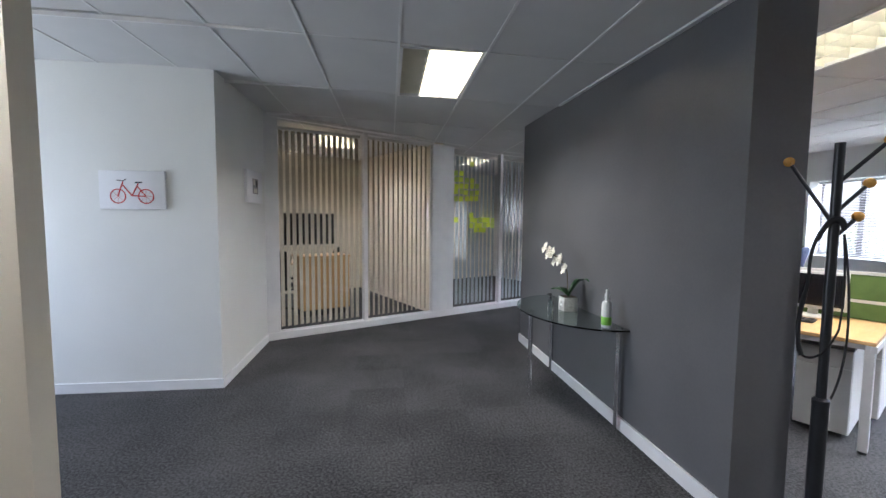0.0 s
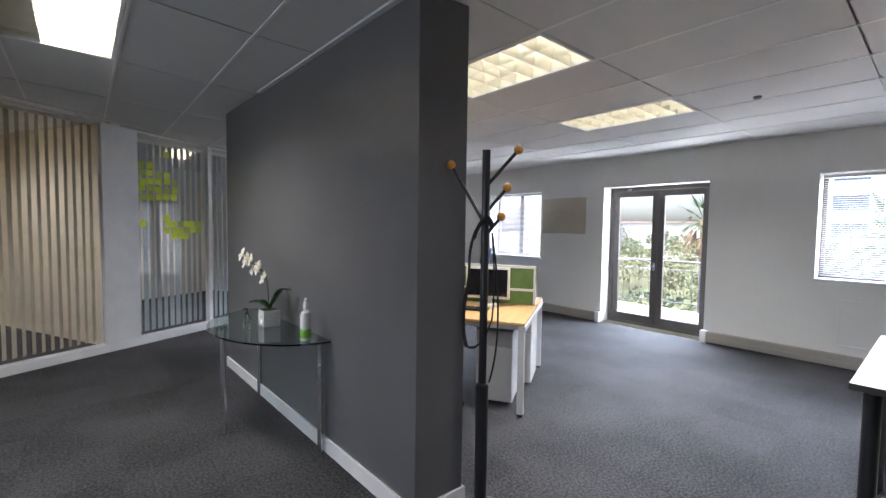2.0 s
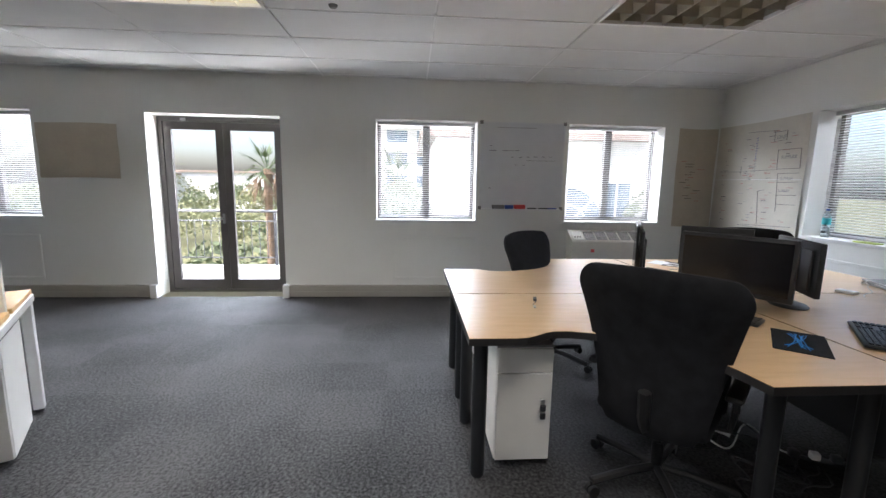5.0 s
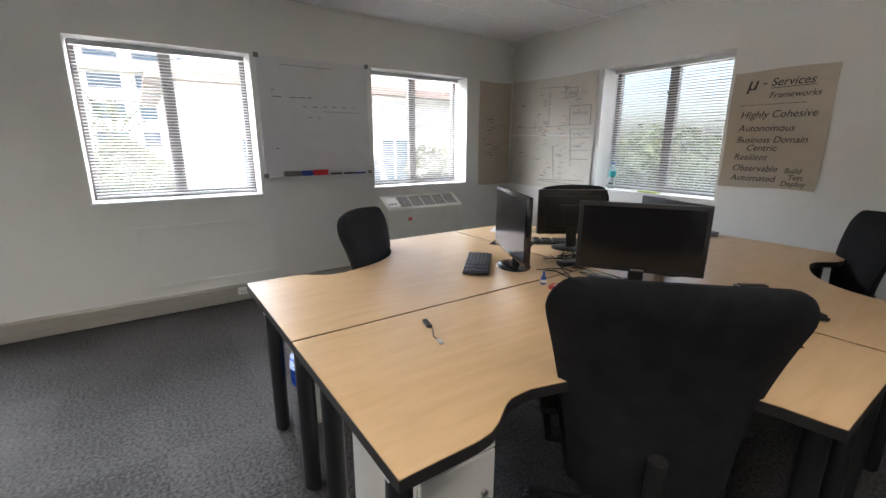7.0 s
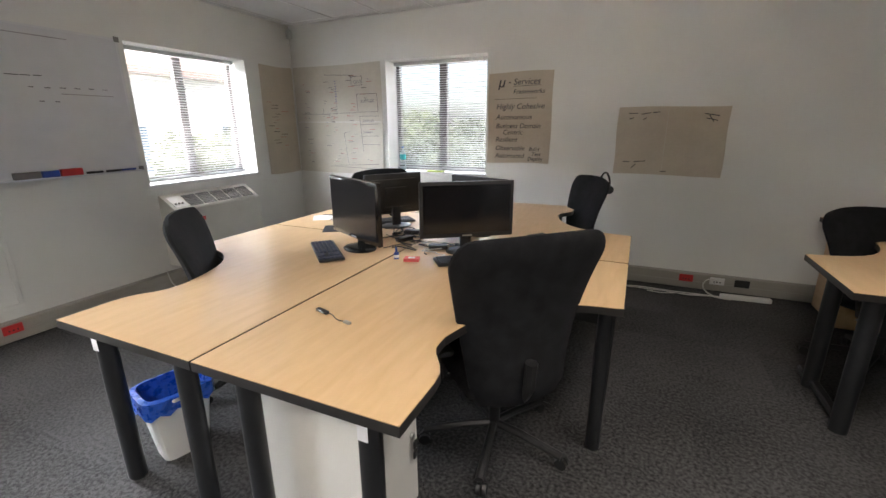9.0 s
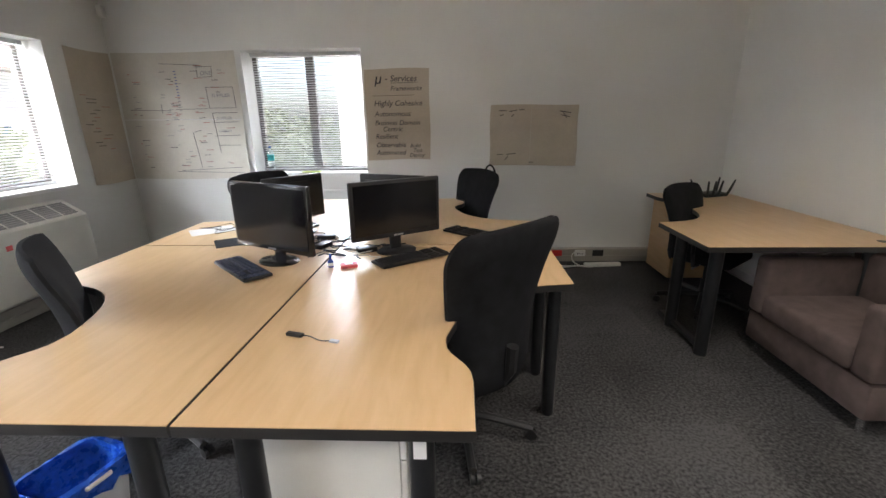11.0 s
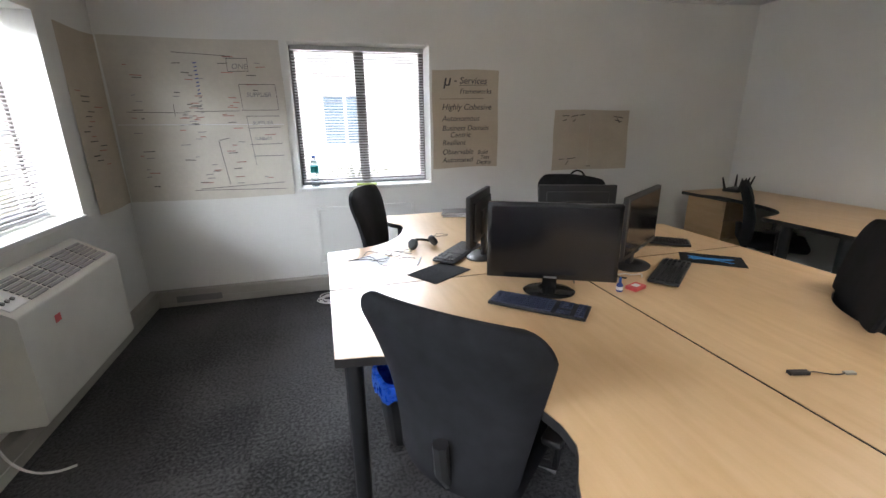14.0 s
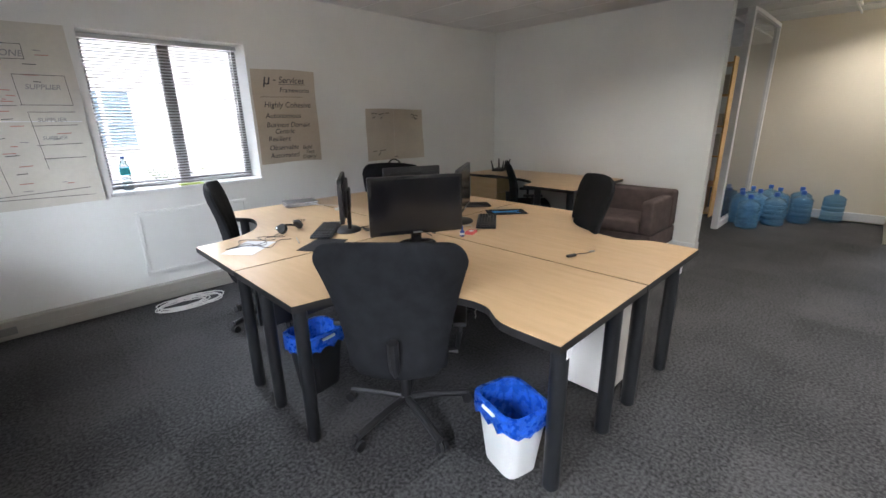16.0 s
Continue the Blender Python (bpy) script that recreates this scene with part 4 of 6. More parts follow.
solo("pen", bm, M_STEEL, "thin grey pen on a desk", "pen", m=pose(4.98, -1.56, D, 0, 0, 70))
for k, (z, a, mm) in enumerate(((0, 5, M_WHITEPAPER), (0.012, -3, M_WHITEPAPER), (0.024, 8, M_PEDTOP))):
    t = thing("notebook", pose(4.36, -2.72, D + z, 0, 0, a - 20), "closed notebook in a small stack on a desk" if k < 2 else "closed dark grey notebook on top of a stack", "book", "stack of notebooks")
    bm = N()
    box(bm, (-0.148, -0.103, 0.0015), (0.146, 0.103, 0.0105))
    part("pages", bm, M_WHITEPAPER, t, smooth=False)
    bm = N()
    box(bm, (-0.15, -0.105, 0), (0.15, 0.105, 0.0015)), box(bm, (-0.15, -0.105, 0.0105), (0.15, 0.105, 0.012)), box(bm, (-0.1515, -0.105, 0), (-0.1485, 0.105, 0.012))
    part("cover", bm, mm if k == 2 else M_INKG, t, smooth=False)
bm = N()
tube(bm, wavy((4.45, -2.62, D + 0.04), (4.1, -2.2, D + 0.004), 16, 0.03, 5), 0.003)
solo("cable", bm, M_CABLEW, "white cable lying over notebooks", "cable", group="desk cables")
t = thing("earphones", pose(4.72, -2.05, D), "small coil of thin black earphone wire on a desk", "earphones")
bm = N()
tube(bm, [(0.045 * math.cos(a) * (1 + 0.3 * math.sin(3 * a)), 0.04 * math.sin(a), 0.006 + 0.003 * math.sin(5 * a)) for a in [k * 0.35 for k in range(52)]], 0.0018)
part("wire", bm, M_BLACK, t)
bm = N()
box(bm, (0, 0, 0), (0.11, 0.07, 0.02), 0.004)
solo("charger", bm, M_WHITEP, "small white charger box on a desk", "charger", m=pose(4.18, -2.25, D, 0, 0, 20))


# ---- bins ----
def waste_bin(m, label, bucket=M_WHITEP):
    t = thing("waste_bin", m, label, "waste bin", "waste bins")
    bm = N()
    lo, hi = [], []
    for a in [2 * math.pi * k / 32 for k in range(32)]:
        c, s = math.cos(a), math.sin(a)
        f = (abs(c) ** 5 + abs(s) ** 5) ** (-1 / 5)
        lo.append((0.105 * c * f, 0.085 * s * f)), hi.append((0.145 * c * f, 0.12 * s * f))
    rings = []
    for ring, z in ((lo, 0), (hi, 0.365), ([(x * 1.05, y * 1.05) for x, y in hi], 0.37), ([(x * 1.05, y * 1.05) for x, y in hi], 0.38), ([(x * 0.97, y * 0.97) for x, y in hi], 0.38), ([(x * 0.95, y * 0.95) for x, y in lo], 0.01)):
        rings.append([bm.verts.new((x, y, z)) for x, y in ring])
    for q, w in zip(rings, rings[1:]):
        for k in range(32):
            bm.faces.new((q[k], q[(k + 1) % 32], w[(k + 1) % 32], w[k]))
    bm.faces.new(rings[0][::-1]), bm.faces.new(rings[-1])
    part("bucket", bm, bucket, t)
    bm = N()
    r = random.Random(4)
    rings = []
    for f, z, jit in ((1.10, 0.30, 0.022), (1.11, 0.345, 0.012), (1.09, 0.384, 0.004), (0.93, 0.388, 0.004), (0.86, 0.29, 0.02), (0.74, 0.16, 0.02), (0.55, 0.05, 0.015)):
        rings.append([bm.verts.new((x * (f + r.uniform(-jit, jit) * 0.5), y * (f + r.uniform(-jit, jit) * 0.5), z + r.uniform(-jit, jit))) for x, y in hi])
    for q, w in zip(rings, rings[1:]):
        for k in range(32):
            bm.faces.new((q[k], q[(k + 1) % 32], w[(k + 1) % 32], w[k]))
    bm.faces.new(rings[-1])
    part("liner", bm, M_BLUEBAG, t, "crumpled blue plastic liner")
    for s in (-1, 1):
        bm = N()
        tube(bm, [(-0.045, s * 0.118, 0.365), (-0.04, s * 0.135, 0.365), (0.04, s * 0.135, 0.365), (0.045, s * 0.118, 0.365)], 0.009, 8)
        part("handle", bm, M_WHITEP, t)
    return t


waste_bin(pose(4.88, 0.24, 0, 0, 0, 75) @ Matrix.Diagonal((1, 1, 0.92, 1)), "white plastic waste bin with blue liner under a desk")
waste_bin(pose(5.20, -1.0, 0, 0, 0, 10), "black waste bin with blue liner deep under a desk", M_BLACK)


# ---- entrance side: console table and its things ----
t = thing("console_table", pose(1.63, 3.67, 0), "half-round glass console table on chrome legs", "table")
bm = N()
out = [(0.0, -0.74)] + [(-0.57 * math.cos(a), 0.74 * math.sin(a)) for a in [math.pi * (k / 24 - 0.5) for k in range(1, 24)]] + [(0.0, 0.74)]
out = [(x - 0.002 - 0.024 * y - 0.02, y) for x, y in out]
slab(bm, out[::-1], 0.788, 0.80)
part("tabletop", bm, M_TABLEGLASS, t, "clear greenish glass tabletop")
for x, y in ((-0.045, -0.66), (-0.05, 0.66), (-0.50, 0.03)):
    bm = N()
    rod(bm, (x, y, 0.0), (x, y, 0.02), 0.014), rod(bm, (x, y, 0.02), (x, y, 0.77), 0.019, seg=16), rod(bm, (x, y, 0.77), (x, y, 0.788), 0.027, seg=16)
    part("leg", bm, M_CHROME, t)

t = thing("orchid", pose(1.45, 3.64, 0.80), "cream orchid in a square white ceramic pot", "plant")
bm = N()
box(bm, (-0.065, -0.065, 0), (0.065, 0.065, 0.125), 0.008, 2)
pot = part("pot", bm, M_CERAMIC, t)
for s, ax in ((-1, "x"), (-1, "y")):
    bm = N()
    for k in range(16):
        a = 2 * math.pi * k / 16
        c, d = 0.042 * math.cos(a), 0.042 * math.sin(a)
        p0, p1 = ((s * 0.0655, c * 0.3, 0.062 + d * 0.3), (s * 0.0655, c, 0.062 + d)) if ax == "x" else ((c * 0.3, s * 0.0655, 0.062 + d * 0.3), (c, s * 0.0655, 0.062 + d))
        tube(bm, [p0, p1], 0.004, 5)
    part("relief", bm, M_CERAMIC, pot)
bm = N()
box(bm, (-0.058, -0.058, 0.11), (0.058, 0.058, 0.128), 0.004)
part("soil", bm, M_STEM, t)
stem = [Vector(p) for p in smoothcurve((0, 0, 0.12), (-0.01, 0.01, 0.22), (0.0, 0.0, 0.34), (-0.02, 0.04, 0.40), 10) + smoothcurve((-0.02, 0.05, 0.405), (-0.05, 0.12, 0.46), (-0.08, 0.20, 0.49), (-0.10, 0.27, 0.53), 8)]
bm = N()
tube(bm, stem, 0.005, 6)
part("stem", bm, M_STEM, t)
for k, (ang, ln, up) in enumerate(((20, 0.17, 0.14), (-55, 0.20, 0.17), (150, 0.15, 0.06), (215, 0.16, 0.09), (80, 0.12, 0.03))):
    bm = N()
    ca, sa = math.cos(radians(ang)), math.sin(radians(ang))
    rows = []
    for i in range(9):
        v = i / 8
        wd = 0.034 * math.sin(math.pi * min(1, v * 0.93 + 0.07)) ** 0.7
        r, z = ln * v, 0.125 + up * math.sin(v * 2.0)
        rows.append([bm.verts.new((r * ca - q * wd * sa, r * sa + q * wd * ca, z + abs(q) * 0.010)) for q in (-1, 0, 1)])
    for p, q in zip(rows, rows[1:]):
        for i in range(2):
            bm.faces.new((p[i], p[i + 1], q[i + 1], q[i]))
    part("leaf", bm, M_LEAF, t)
for k, idx in enumerate((10, 12, 13, 14, 16, 17, 18, 19)):
    c = stem[idx] + Vector((-0.02, -0.022 + 0.044 * (k % 2), 0.016 - 0.04 * (k % 3 == 0)))
    bm = N()
    for q in range(5):
        a = 2 * math.pi * q / 5 + k
        L, wdt = 0.056, 0.036 if q % 2 else 0.027
        d1 = Vector((0.35 * math.sin(a), math.cos(a), math.sin(a))).normalized()
        d2 = Vector((-1, 0, 0)).cross(d1).normalized()
        vs = [c, c + d1 * L * 0.4 + d2 * wdt * 0.8, c + d1 * L * 0.85 + d2 * wdt * 0.6 + Vector((-0.006, 0, 0)), c + d1 * L * 1.05, c + d1 * L * 0.85 - d2 * wdt * 0.6 + Vector((-0.006, 0, 0)), c + d1 * L * 0.4 - d2 * wdt * 0.8]
        bm.faces.new([bm.verts.new(v) for v in vs])
    ball(bm, c + Vector((-0.008, 0, -0.004)), 0.008, 1)
    part("flower", bm, M_PETAL, t, smooth=False)

t = thing("spray_bottle", pose(1.50, 3.05, 0.80), "white lotion bottle with a green label on a glass table", "bottle")
bm = N()
lathe(bm, [(0.034, 0), (0.037, 0.006), (0.037, 0.17), (0.030, 0.195), (0.016, 0.205), (0.016, 0.225)], 22)
part("bottle", bm, M_WHITEP, t)
bm = N()
lathe(bm, [(0.0372, 0.02), (0.0378, 0.021), (0.0378, 0.082), (0.0372, 0.083)], 22)
part("label", bm, M_GREENLBL, t, "green paper label")
bm = N()
lathe(bm, [(0.018, 0.225), (0.018, 0.25), (0.012, 0.262), (0.009, 0.285), (0.006, 0.29)], 16)
part("cap", bm, M_WHITEP, t)
t = thing("pump_bottle", pose(1.28, 3.62, 0.80), "small clear sanitiser bottle with a black pump", "bottle")
bm = N()
lathe(bm, [(0.024, 0), (0.026, 0.005), (0.026, 0.085), (0.012, 0.105), (0.011, 0.115)], 18)
part("bottle", bm, M_PET, t)
bm = N()
lathe(bm, [(0.013, 0.115), (0.013, 0.13), (0.005, 0.132), (0.005, 0.15)], 12), box(bm, (-0.03, -0.008, 0.148), (0.01, 0.008, 0.16), 0.003)
part("pump", bm, M_BLACK, t)

# coat stand with straps
t = thing("coat_stand", pose(1.97, 1.823, 0), "black metal coat stand with wooden balls and hanging straps", "coat stand")
bm = N()
rod(bm, (0, 0, 0.03), (0, 0, 0.74), 0.034, seg=18), lathe(bm, [(0.036, 0.72), (0.036, 0.745), (0.024, 0.755)], 18)
part("lower_pole", bm, M_LEG, t)
bm = N()
rod(bm, (0, 0, 0.74), (0, 0, 1.99), 0.021, seg=18)
part("upper_pole", bm, M_LEG, t)
bm = N()
lathe(bm, [(0.19, 0), (0.19, 0.012), (0.17, 0.022), (0.05, 0.032), (0.036, 0.05)], 28)
part("base", bm, M_LEG, t)
for k, (b0, b1) in enumerate((((0, 0, 1.60), (-0.12, 0.14, 1.915)), ((0, 0, 1.80), (0.09, -0.14, 1.985)), ((0, 0, 1.66), (0.10, -0.06, 1.80)), ((0, 0, 1.54), (0.09, -0.03, 1.645)))):
    bm = N()
    rod(bm, b0, b1, 0.0095, seg=10)
    hk = part("hook", bm, M_LEG, t)
    bm = N()
    ball(bm, b1, 0.024, 3)
    part("ball", bm, M_BALL, hk, "varnished wooden ball")
s = thing("camera_strap", pose(1.97, 1.823, 0) @ Matrix.Diagonal((0.65, 0.65, 1, 1)), "black webbing straps hung on a coat stand", "strap")
bm = N()
for q in range(3):
    tube(bm, smoothcurve((0.03, -0.05, 1.58 + 0.012 * q), (0.0, -0.045, 1.66), (-0.06, 0.0, 1.64), (-0.085, 0.04, 1.53), 8), 0.015, 8)
tube(bm, smoothcurve((-0.075, 0.03, 1.57), (-0.13, 0.08, 1.45), (-0.10, 0.05, 1.40), (-0.12, 0.07, 1.27), 8), 0.012, 6)
tube(bm, smoothcurve((-0.12, 0.07, 1.27), (-0.15, 0.10, 1.15), (-0.15, 0.09, 1.02), (-0.13, 0.06, 0.96), 8), 0.016, 6)
part("webbing", bm, M_STRAP, s)
bm = N()
tube(bm, smoothcurve((-0.13, 0.06, 0.96), (-0.08, -0.01, 0.93), (0.0, -0.03, 1.0), (0.06, -0.04, 1.10), 10) + smoothcurve((0.063, -0.04, 1.12), (0.08, -0.05, 1.25), (0.06, -0.05, 1.42), (0.03, -0.05, 1.56), 8), 0.007, 6)
part("loop", bm, M_STRAP, s)
bm = N()
tube(bm, smoothcurve((0.03, -0.05, 1.56), (0.09, -0.07, 1.35), (0.13, -0.10, 0.98), (0.03, -0.045, 0.76), 18), 0.008, 6)
part("cord", bm, M_STRAP, s)

# canvas picture and thermostat on the white block
t = thing("canvas_picture", pose(-2.40, 4.18, 1.84), "white canvas picture of a red bicycle", "picture")
bm = N()
box(bm, (-0.27, -0.035, -0.17), (0.27, -0.0005, 0.17), 0.006, 2)
part("canvas", bm, M_WHITEPAPER, t)
for cx in (-0.115, 0.115):
    bm = N()
    tube(bm, [(cx + 0.062 * math.cos(a), -0.0365, -0.055 + 0.062 * math.sin(a)) for a in [2 * math.pi * k / 24 for k in range(24)]], 0.005, 5, True)
    for k in range(4):
        a = math.pi * k / 4
        tube(bm, [(cx + 0.06 * math.cos(a), -0.0362, -0.055 + 0.06 * math.sin(a)), (cx - 0.06 * math.cos(a), -0.0362, -0.055 - 0.06 * math.sin(a))], 0.0012, 4)
    part("wheel_drawing", bm, M_RED, t, "red printed wheel")
bm = N()
for a, b in (((-0.115, -0.055), (-0.07, 0.075)), ((-0.08, 0.05), (0.0, -0.05)), ((0.0, -0.05), (0.115, -0.055)), ((0.0, -0.05), (0.055, 0.06)), ((0.115, -0.055), (0.045, 0.035))):
    tube(bm, [(a[0], -0.0368, a[1]), (b[0], -0.0368, b[1])], 0.005, 5)
part("frame_drawing", bm, M_RED, t, "red printed bicycle frame")
bm = N()
tube(bm, [(-0.12, -0.037, 0.085), (-0.07, -0.037, 0.08), (-0.045, -0.037, 0.095)], 0.004, 5), tube(bm, [(0.03, -0.037, 0.065), (0.085, -0.037, 0.068)], 0.007, 5)
part("saddle_drawing", bm, M_INK, t, "dark printed saddle and handlebar")
t = thing("canvas_picture", pose(-1.70, 5.18, 1.95, 0, 0, 90), "small white canvas picture with a grey drawing", "picture")
bm = N()
box(bm, (-0.27, -0.035, -0.18), (0.27, -0.0005, 0.18), 0.006, 2)
part("canvas", bm, M_WHITEPAPER, t)
bm = N()
box(bm, (-0.09, -0.0375, -0.08), (0.10, -0.0355, 0.09))
dr = part("print", bm, M_INKG, t, "grey printed drawing", smooth=False)
for x0, z0, x1, z1 in ((-0.07, 0.02, -0.01, 0.08), (0.02, 0.0, 0.08, 0.07), (-0.05, -0.07, 0.06, -0.02)):
    bm = N()
    box(bm, (x0, -0.039, z0), (x1, -0.0377, z1))
    part("print_patch", bm, M_PAPERL if x0 < 0 else M_INK, dr, smooth=False)

# sticky notes on the glass
r = random.Random(3)
spots = [(3.32, 2.52)]
for row in range(5):
    for colm in range(5):
        if (row, colm) in ((0, 3), (0, 4), (1, 4), (0, 2)):
            continue
        spots.append((3.00 + colm * 0.105, 2.34 - row * 0.10))
spots += [(3.0, 1.58), (3.33, 1.66)]
for row in range(3):
    for colm in range(6):
        if row == 2 and colm not in (1, 2, 3):
            continue
        spots.append((3.33 + colm * 0.09, 1.58 - row * 0.09))
bm = N()
box(bm, (-0.042, -0.0015, -0.042), (0.042, 0, 0.042))
nm = [put(bm, "sticky_note", M_YELLOW, False)]
bm = N()
box(bm, (-0.042, -0.0015, -0.042), (0.042, 0, 0.042))
nm.append(put(bm, "sticky_note", M_OLIVE, False))
for u, z in spots:
    ob = tagged(new("sticky_note", nm[r.random() < 0.3]), "yellow-green sticky note stuck on a glass partition", "sticky note", "sticky notes")
    ob.matrix_basis = SC @ GM @ pose(u + r.uniform(-0.012, 0.012), 0.0445, z + r.uniform(-0.012, 0.012), r.uniform(0, 8), r.uniform(-6, 6), 0)

# meeting room furniture behind the blinds
t = thing("meeting_cabinet", GM @ pose(1.15, 1.35, 0), "low maple cabinet in a meeting room", "cabinet")
bm = N()
box(bm, (-0.4, -0.25, 0.1), (0.4, 0.25, 0.95), 0.004)
part("body", bm, M_OAK, t)
bm = N()
box(bm, (-0.42, -0.27, 0.95), (0.42, 0.27, 0.98), 0.004)
part("top", bm, M_OAK, t)
bm = N()
box(bm, (-0.38, -0.23, 0), (0.38, 0.23, 0.1))
part("plinth", bm, M_BLACK, t)
t = thing("meeting_table", GM @ pose(0.85, 2.35, 0), "maple meeting table on black legs", "table")
bm = N()
box(bm, (-0.8, -0.4, 0.76), (0.8, 0.4, 0.79), 0.006)
part("tabletop", bm, M_MAPLE, t)
for x in (-0.7, 0.7):
    for y in (-0.32, 0.32):
        bm = N()
        rod(bm, (x, y, 0), (x, y, 0.76), 0.03)
        part("leg", bm, M_LEG, t)
chair(GM @ pose(0.45, 1.55, 0, 0, 0, -30), "black office chair at a meeting table", True, 1.08)
chair(GM @ pose(1.35, 1.95, 0, 0, 0, 60), "black office chair at a meeting table", True, 1.08)
t = thing("flat_screen", GM @ pose(1.55, 3.38, 1.35), "dark flat screen on a meeting room wall", "screen")
bm = N()
box(bm, (-0.55, -0.05, -0.33), (0.55, 0, 0.33), 0.008)
part("bezel", bm, M_BLACK, t)
bm = N()
box(bm, (-0.53, -0.053, -0.31), (0.53, -0.051, 0.31))
part("screen", bm, M_SCREEN, t, smooth=False)

# ---- bench desk with green screens ----
EM = pose(3.13, 2.47, 0, 0, 0, 31)


def bench(m, fabric, wood, label, n=2):
    """x across the end, y along the bench."""
    t = thing("bench_desk", m, label, "desk", "bench desks")
    for a, b in ((0, 0.86), (0.92, 1.42)):
        for k in range(n):
            bm = N()
            box(bm, (a, 0.003 + k * 1.4, 0.772), (b, 1.397 + k * 1.4, 0.80), 0.003)
            part("desktop", bm, wood, t, smooth=False)
    bm = N()
    box(bm, (0.0, -0.006, 0.725), (1.42, 0.028, 0.7715), 0.003), box(bm, (0.02, 0.03, 0.735), (0.05, 1.4 * n, 0.7715)), box(bm, (1.37, 0.03, 0.735), (1.40, 1.4 * n, 0.7715))
    part("beam", bm, M_TRIM, t, smooth=False)
    for x in (0.03, 1.39):
        for y in (0.03, 1.4, 1.4 * n - 0.03):
            bm = N()
            box(bm, (x - 0.027, y - 0.027, 0.02), (x + 0.027, y + 0.027, 0.7715), 0.004)
            lg = part("leg", bm, M_TRIM, t, smooth=False)
            bm = N()
            rod(bm, (x, y, 0), (x, y, 0.02), 0.024)
            part("foot", bm, M_BLACK, lg)
    for k in range(n):
        bm = N()
        y0, y1 = 0.02 + k * 1.4, 1.38 + k * 1.4
        for z0, z1 in ((0.80, 0.94), (0.965, 1.175)):
            box(bm, (0.872, y0 + 0.022, z0), (0.908, y1 - 0.022, z1), 0.004)
        sc = part("screen", bm, fabric, t, smooth=False)
        bm = N()
        box(bm, (0.868, y0, 0.79), (0.912, y0 + 0.022, 1.20)), box(bm, (0.868, y1 - 0.022, 0.79), (0.912, y1, 1.20)), box(bm, (0.868, y0, 1.175), (0.912, y1, 1.20)), box(bm, (0.868, y0 + 0.022, 0.94), (0.912, y1 - 0.022, 0.965))
        part("screen_frame", bm, M_CREAMP, sc, smooth=False)
    return t


bench(EM, M_GREENF, M_OAK, "amber wood bench desk with green fabric screens and white legs")
bench(pose(4.75, 6.95, 0, 0, 0, -62), M_TEALF, M_OAK, "wooden bench desk with teal fabric screens by the windows", 1)
pedestal(pose(3.14, 2.82, 0, 0, 0, -59), "white steel pedestal cabinet under a bench desk", 0.33, 0.46, 0.68, False)
pedestal(pose(3.66, 3.02, 0, 0, 0, -59), "white steel pedestal cabinet under a bench desk", 0.33, 0.46, 0.68, False)
monitor(EM @ pose(0.70, 0.48, 0.80, 0, 0, -90), 0.45, 0.32, "black square monitor with a pale frame on a bench desk", True, M_CREAMP, 0.07)
keyboard(EM @ pose(0.40, 0.62, 0.80, 0, 0, -90), "black keyboard on a bench desk")
chair(EM @ pose(-0.15, 0.85, 0, 0, 0, -75), "black office chair at a bench desk", True, 1.06)
chair(pose(6.3, 6.35, 0, 0, 0, 30), "dark blue office chair at a far bench desk", False, 1.20, M_BLACK, mat("navy_fabric", (0.02, 0.03, 0.07), 0.9, fine=400, bump=0.5))
monitor(pose(5.45, 7.05, 0.80, 0, 0, 30), 0.5, 0.32, "black monitor on a far bench desk", True, M_BLACK)
bm = N()
tube(bm, [(0, -0.02, 0), (0, -0.05, 0), (0, -0.06, 0.03)], 0.012)
t = thing("fire_extinguisher", pose(7.06, 9.72, 1.15), "red fire extinguisher on a wall bracket", "fire extinguisher")
part("bracket", bm, M_BLACK, t)
bm = N()
lathe(bm, [(0.05, 0), (0.06, 0.01), (0.06, 0.36), (0.035, 0.42), (0.02, 0.44)], 18)
part("cylinder", bm, M_RED, t)
bm = N()
box(bm, (-0.02, -0.09, 0.44), (0.02, 0.02, 0.47), 0.005), tube(bm, smoothcurve((0, 0, 0.45), (-0.12, 0, 0.45), (-0.1, 0, 0.2), (-0.07, 0, 0.15)), 0.009)
part("valve", bm, M_BLACK, t)

# ---- desk by the wall, sofa, router ----
pedestal(pose(1.18, -2.62, 0, 0, 0, 180), "maple drawer cabinet under a desk by the wall", 0.42, 0.50, 0.765, False, M_MAPLE, M_EDGE, (0.2, 0.2))
for x, y in ((1.15, -0.12), (1.15, -0.56), (0.2, -0.12)):
    bm = N()
    rod(bm, (x, y, 0.0), (x, y, 0.769), 0.042, seg=18)
    part("leg", bm, M_LEG, wall_desk)
bm = N()
box(bm, (1.11, -0.74, 0.0), (1.17, -0.60, 0.05), 0.01), box(bm, (1.115, -0.60, 0.02), (1.165, -0.14, 0.06), 0.01)
part("foot_bar", bm, M_LEG, wall_desk)
t = thing("router", pose(0.93, -2.92, 0.80, 0, 0, 20), "black wireless router with six antennas", "router")
bm = N()
box(bm, (-0.14, -0.09, 0.004), (0.14, 0.09, 0.04), 0.014, 2)
part("body", bm, M_BLACK, t)
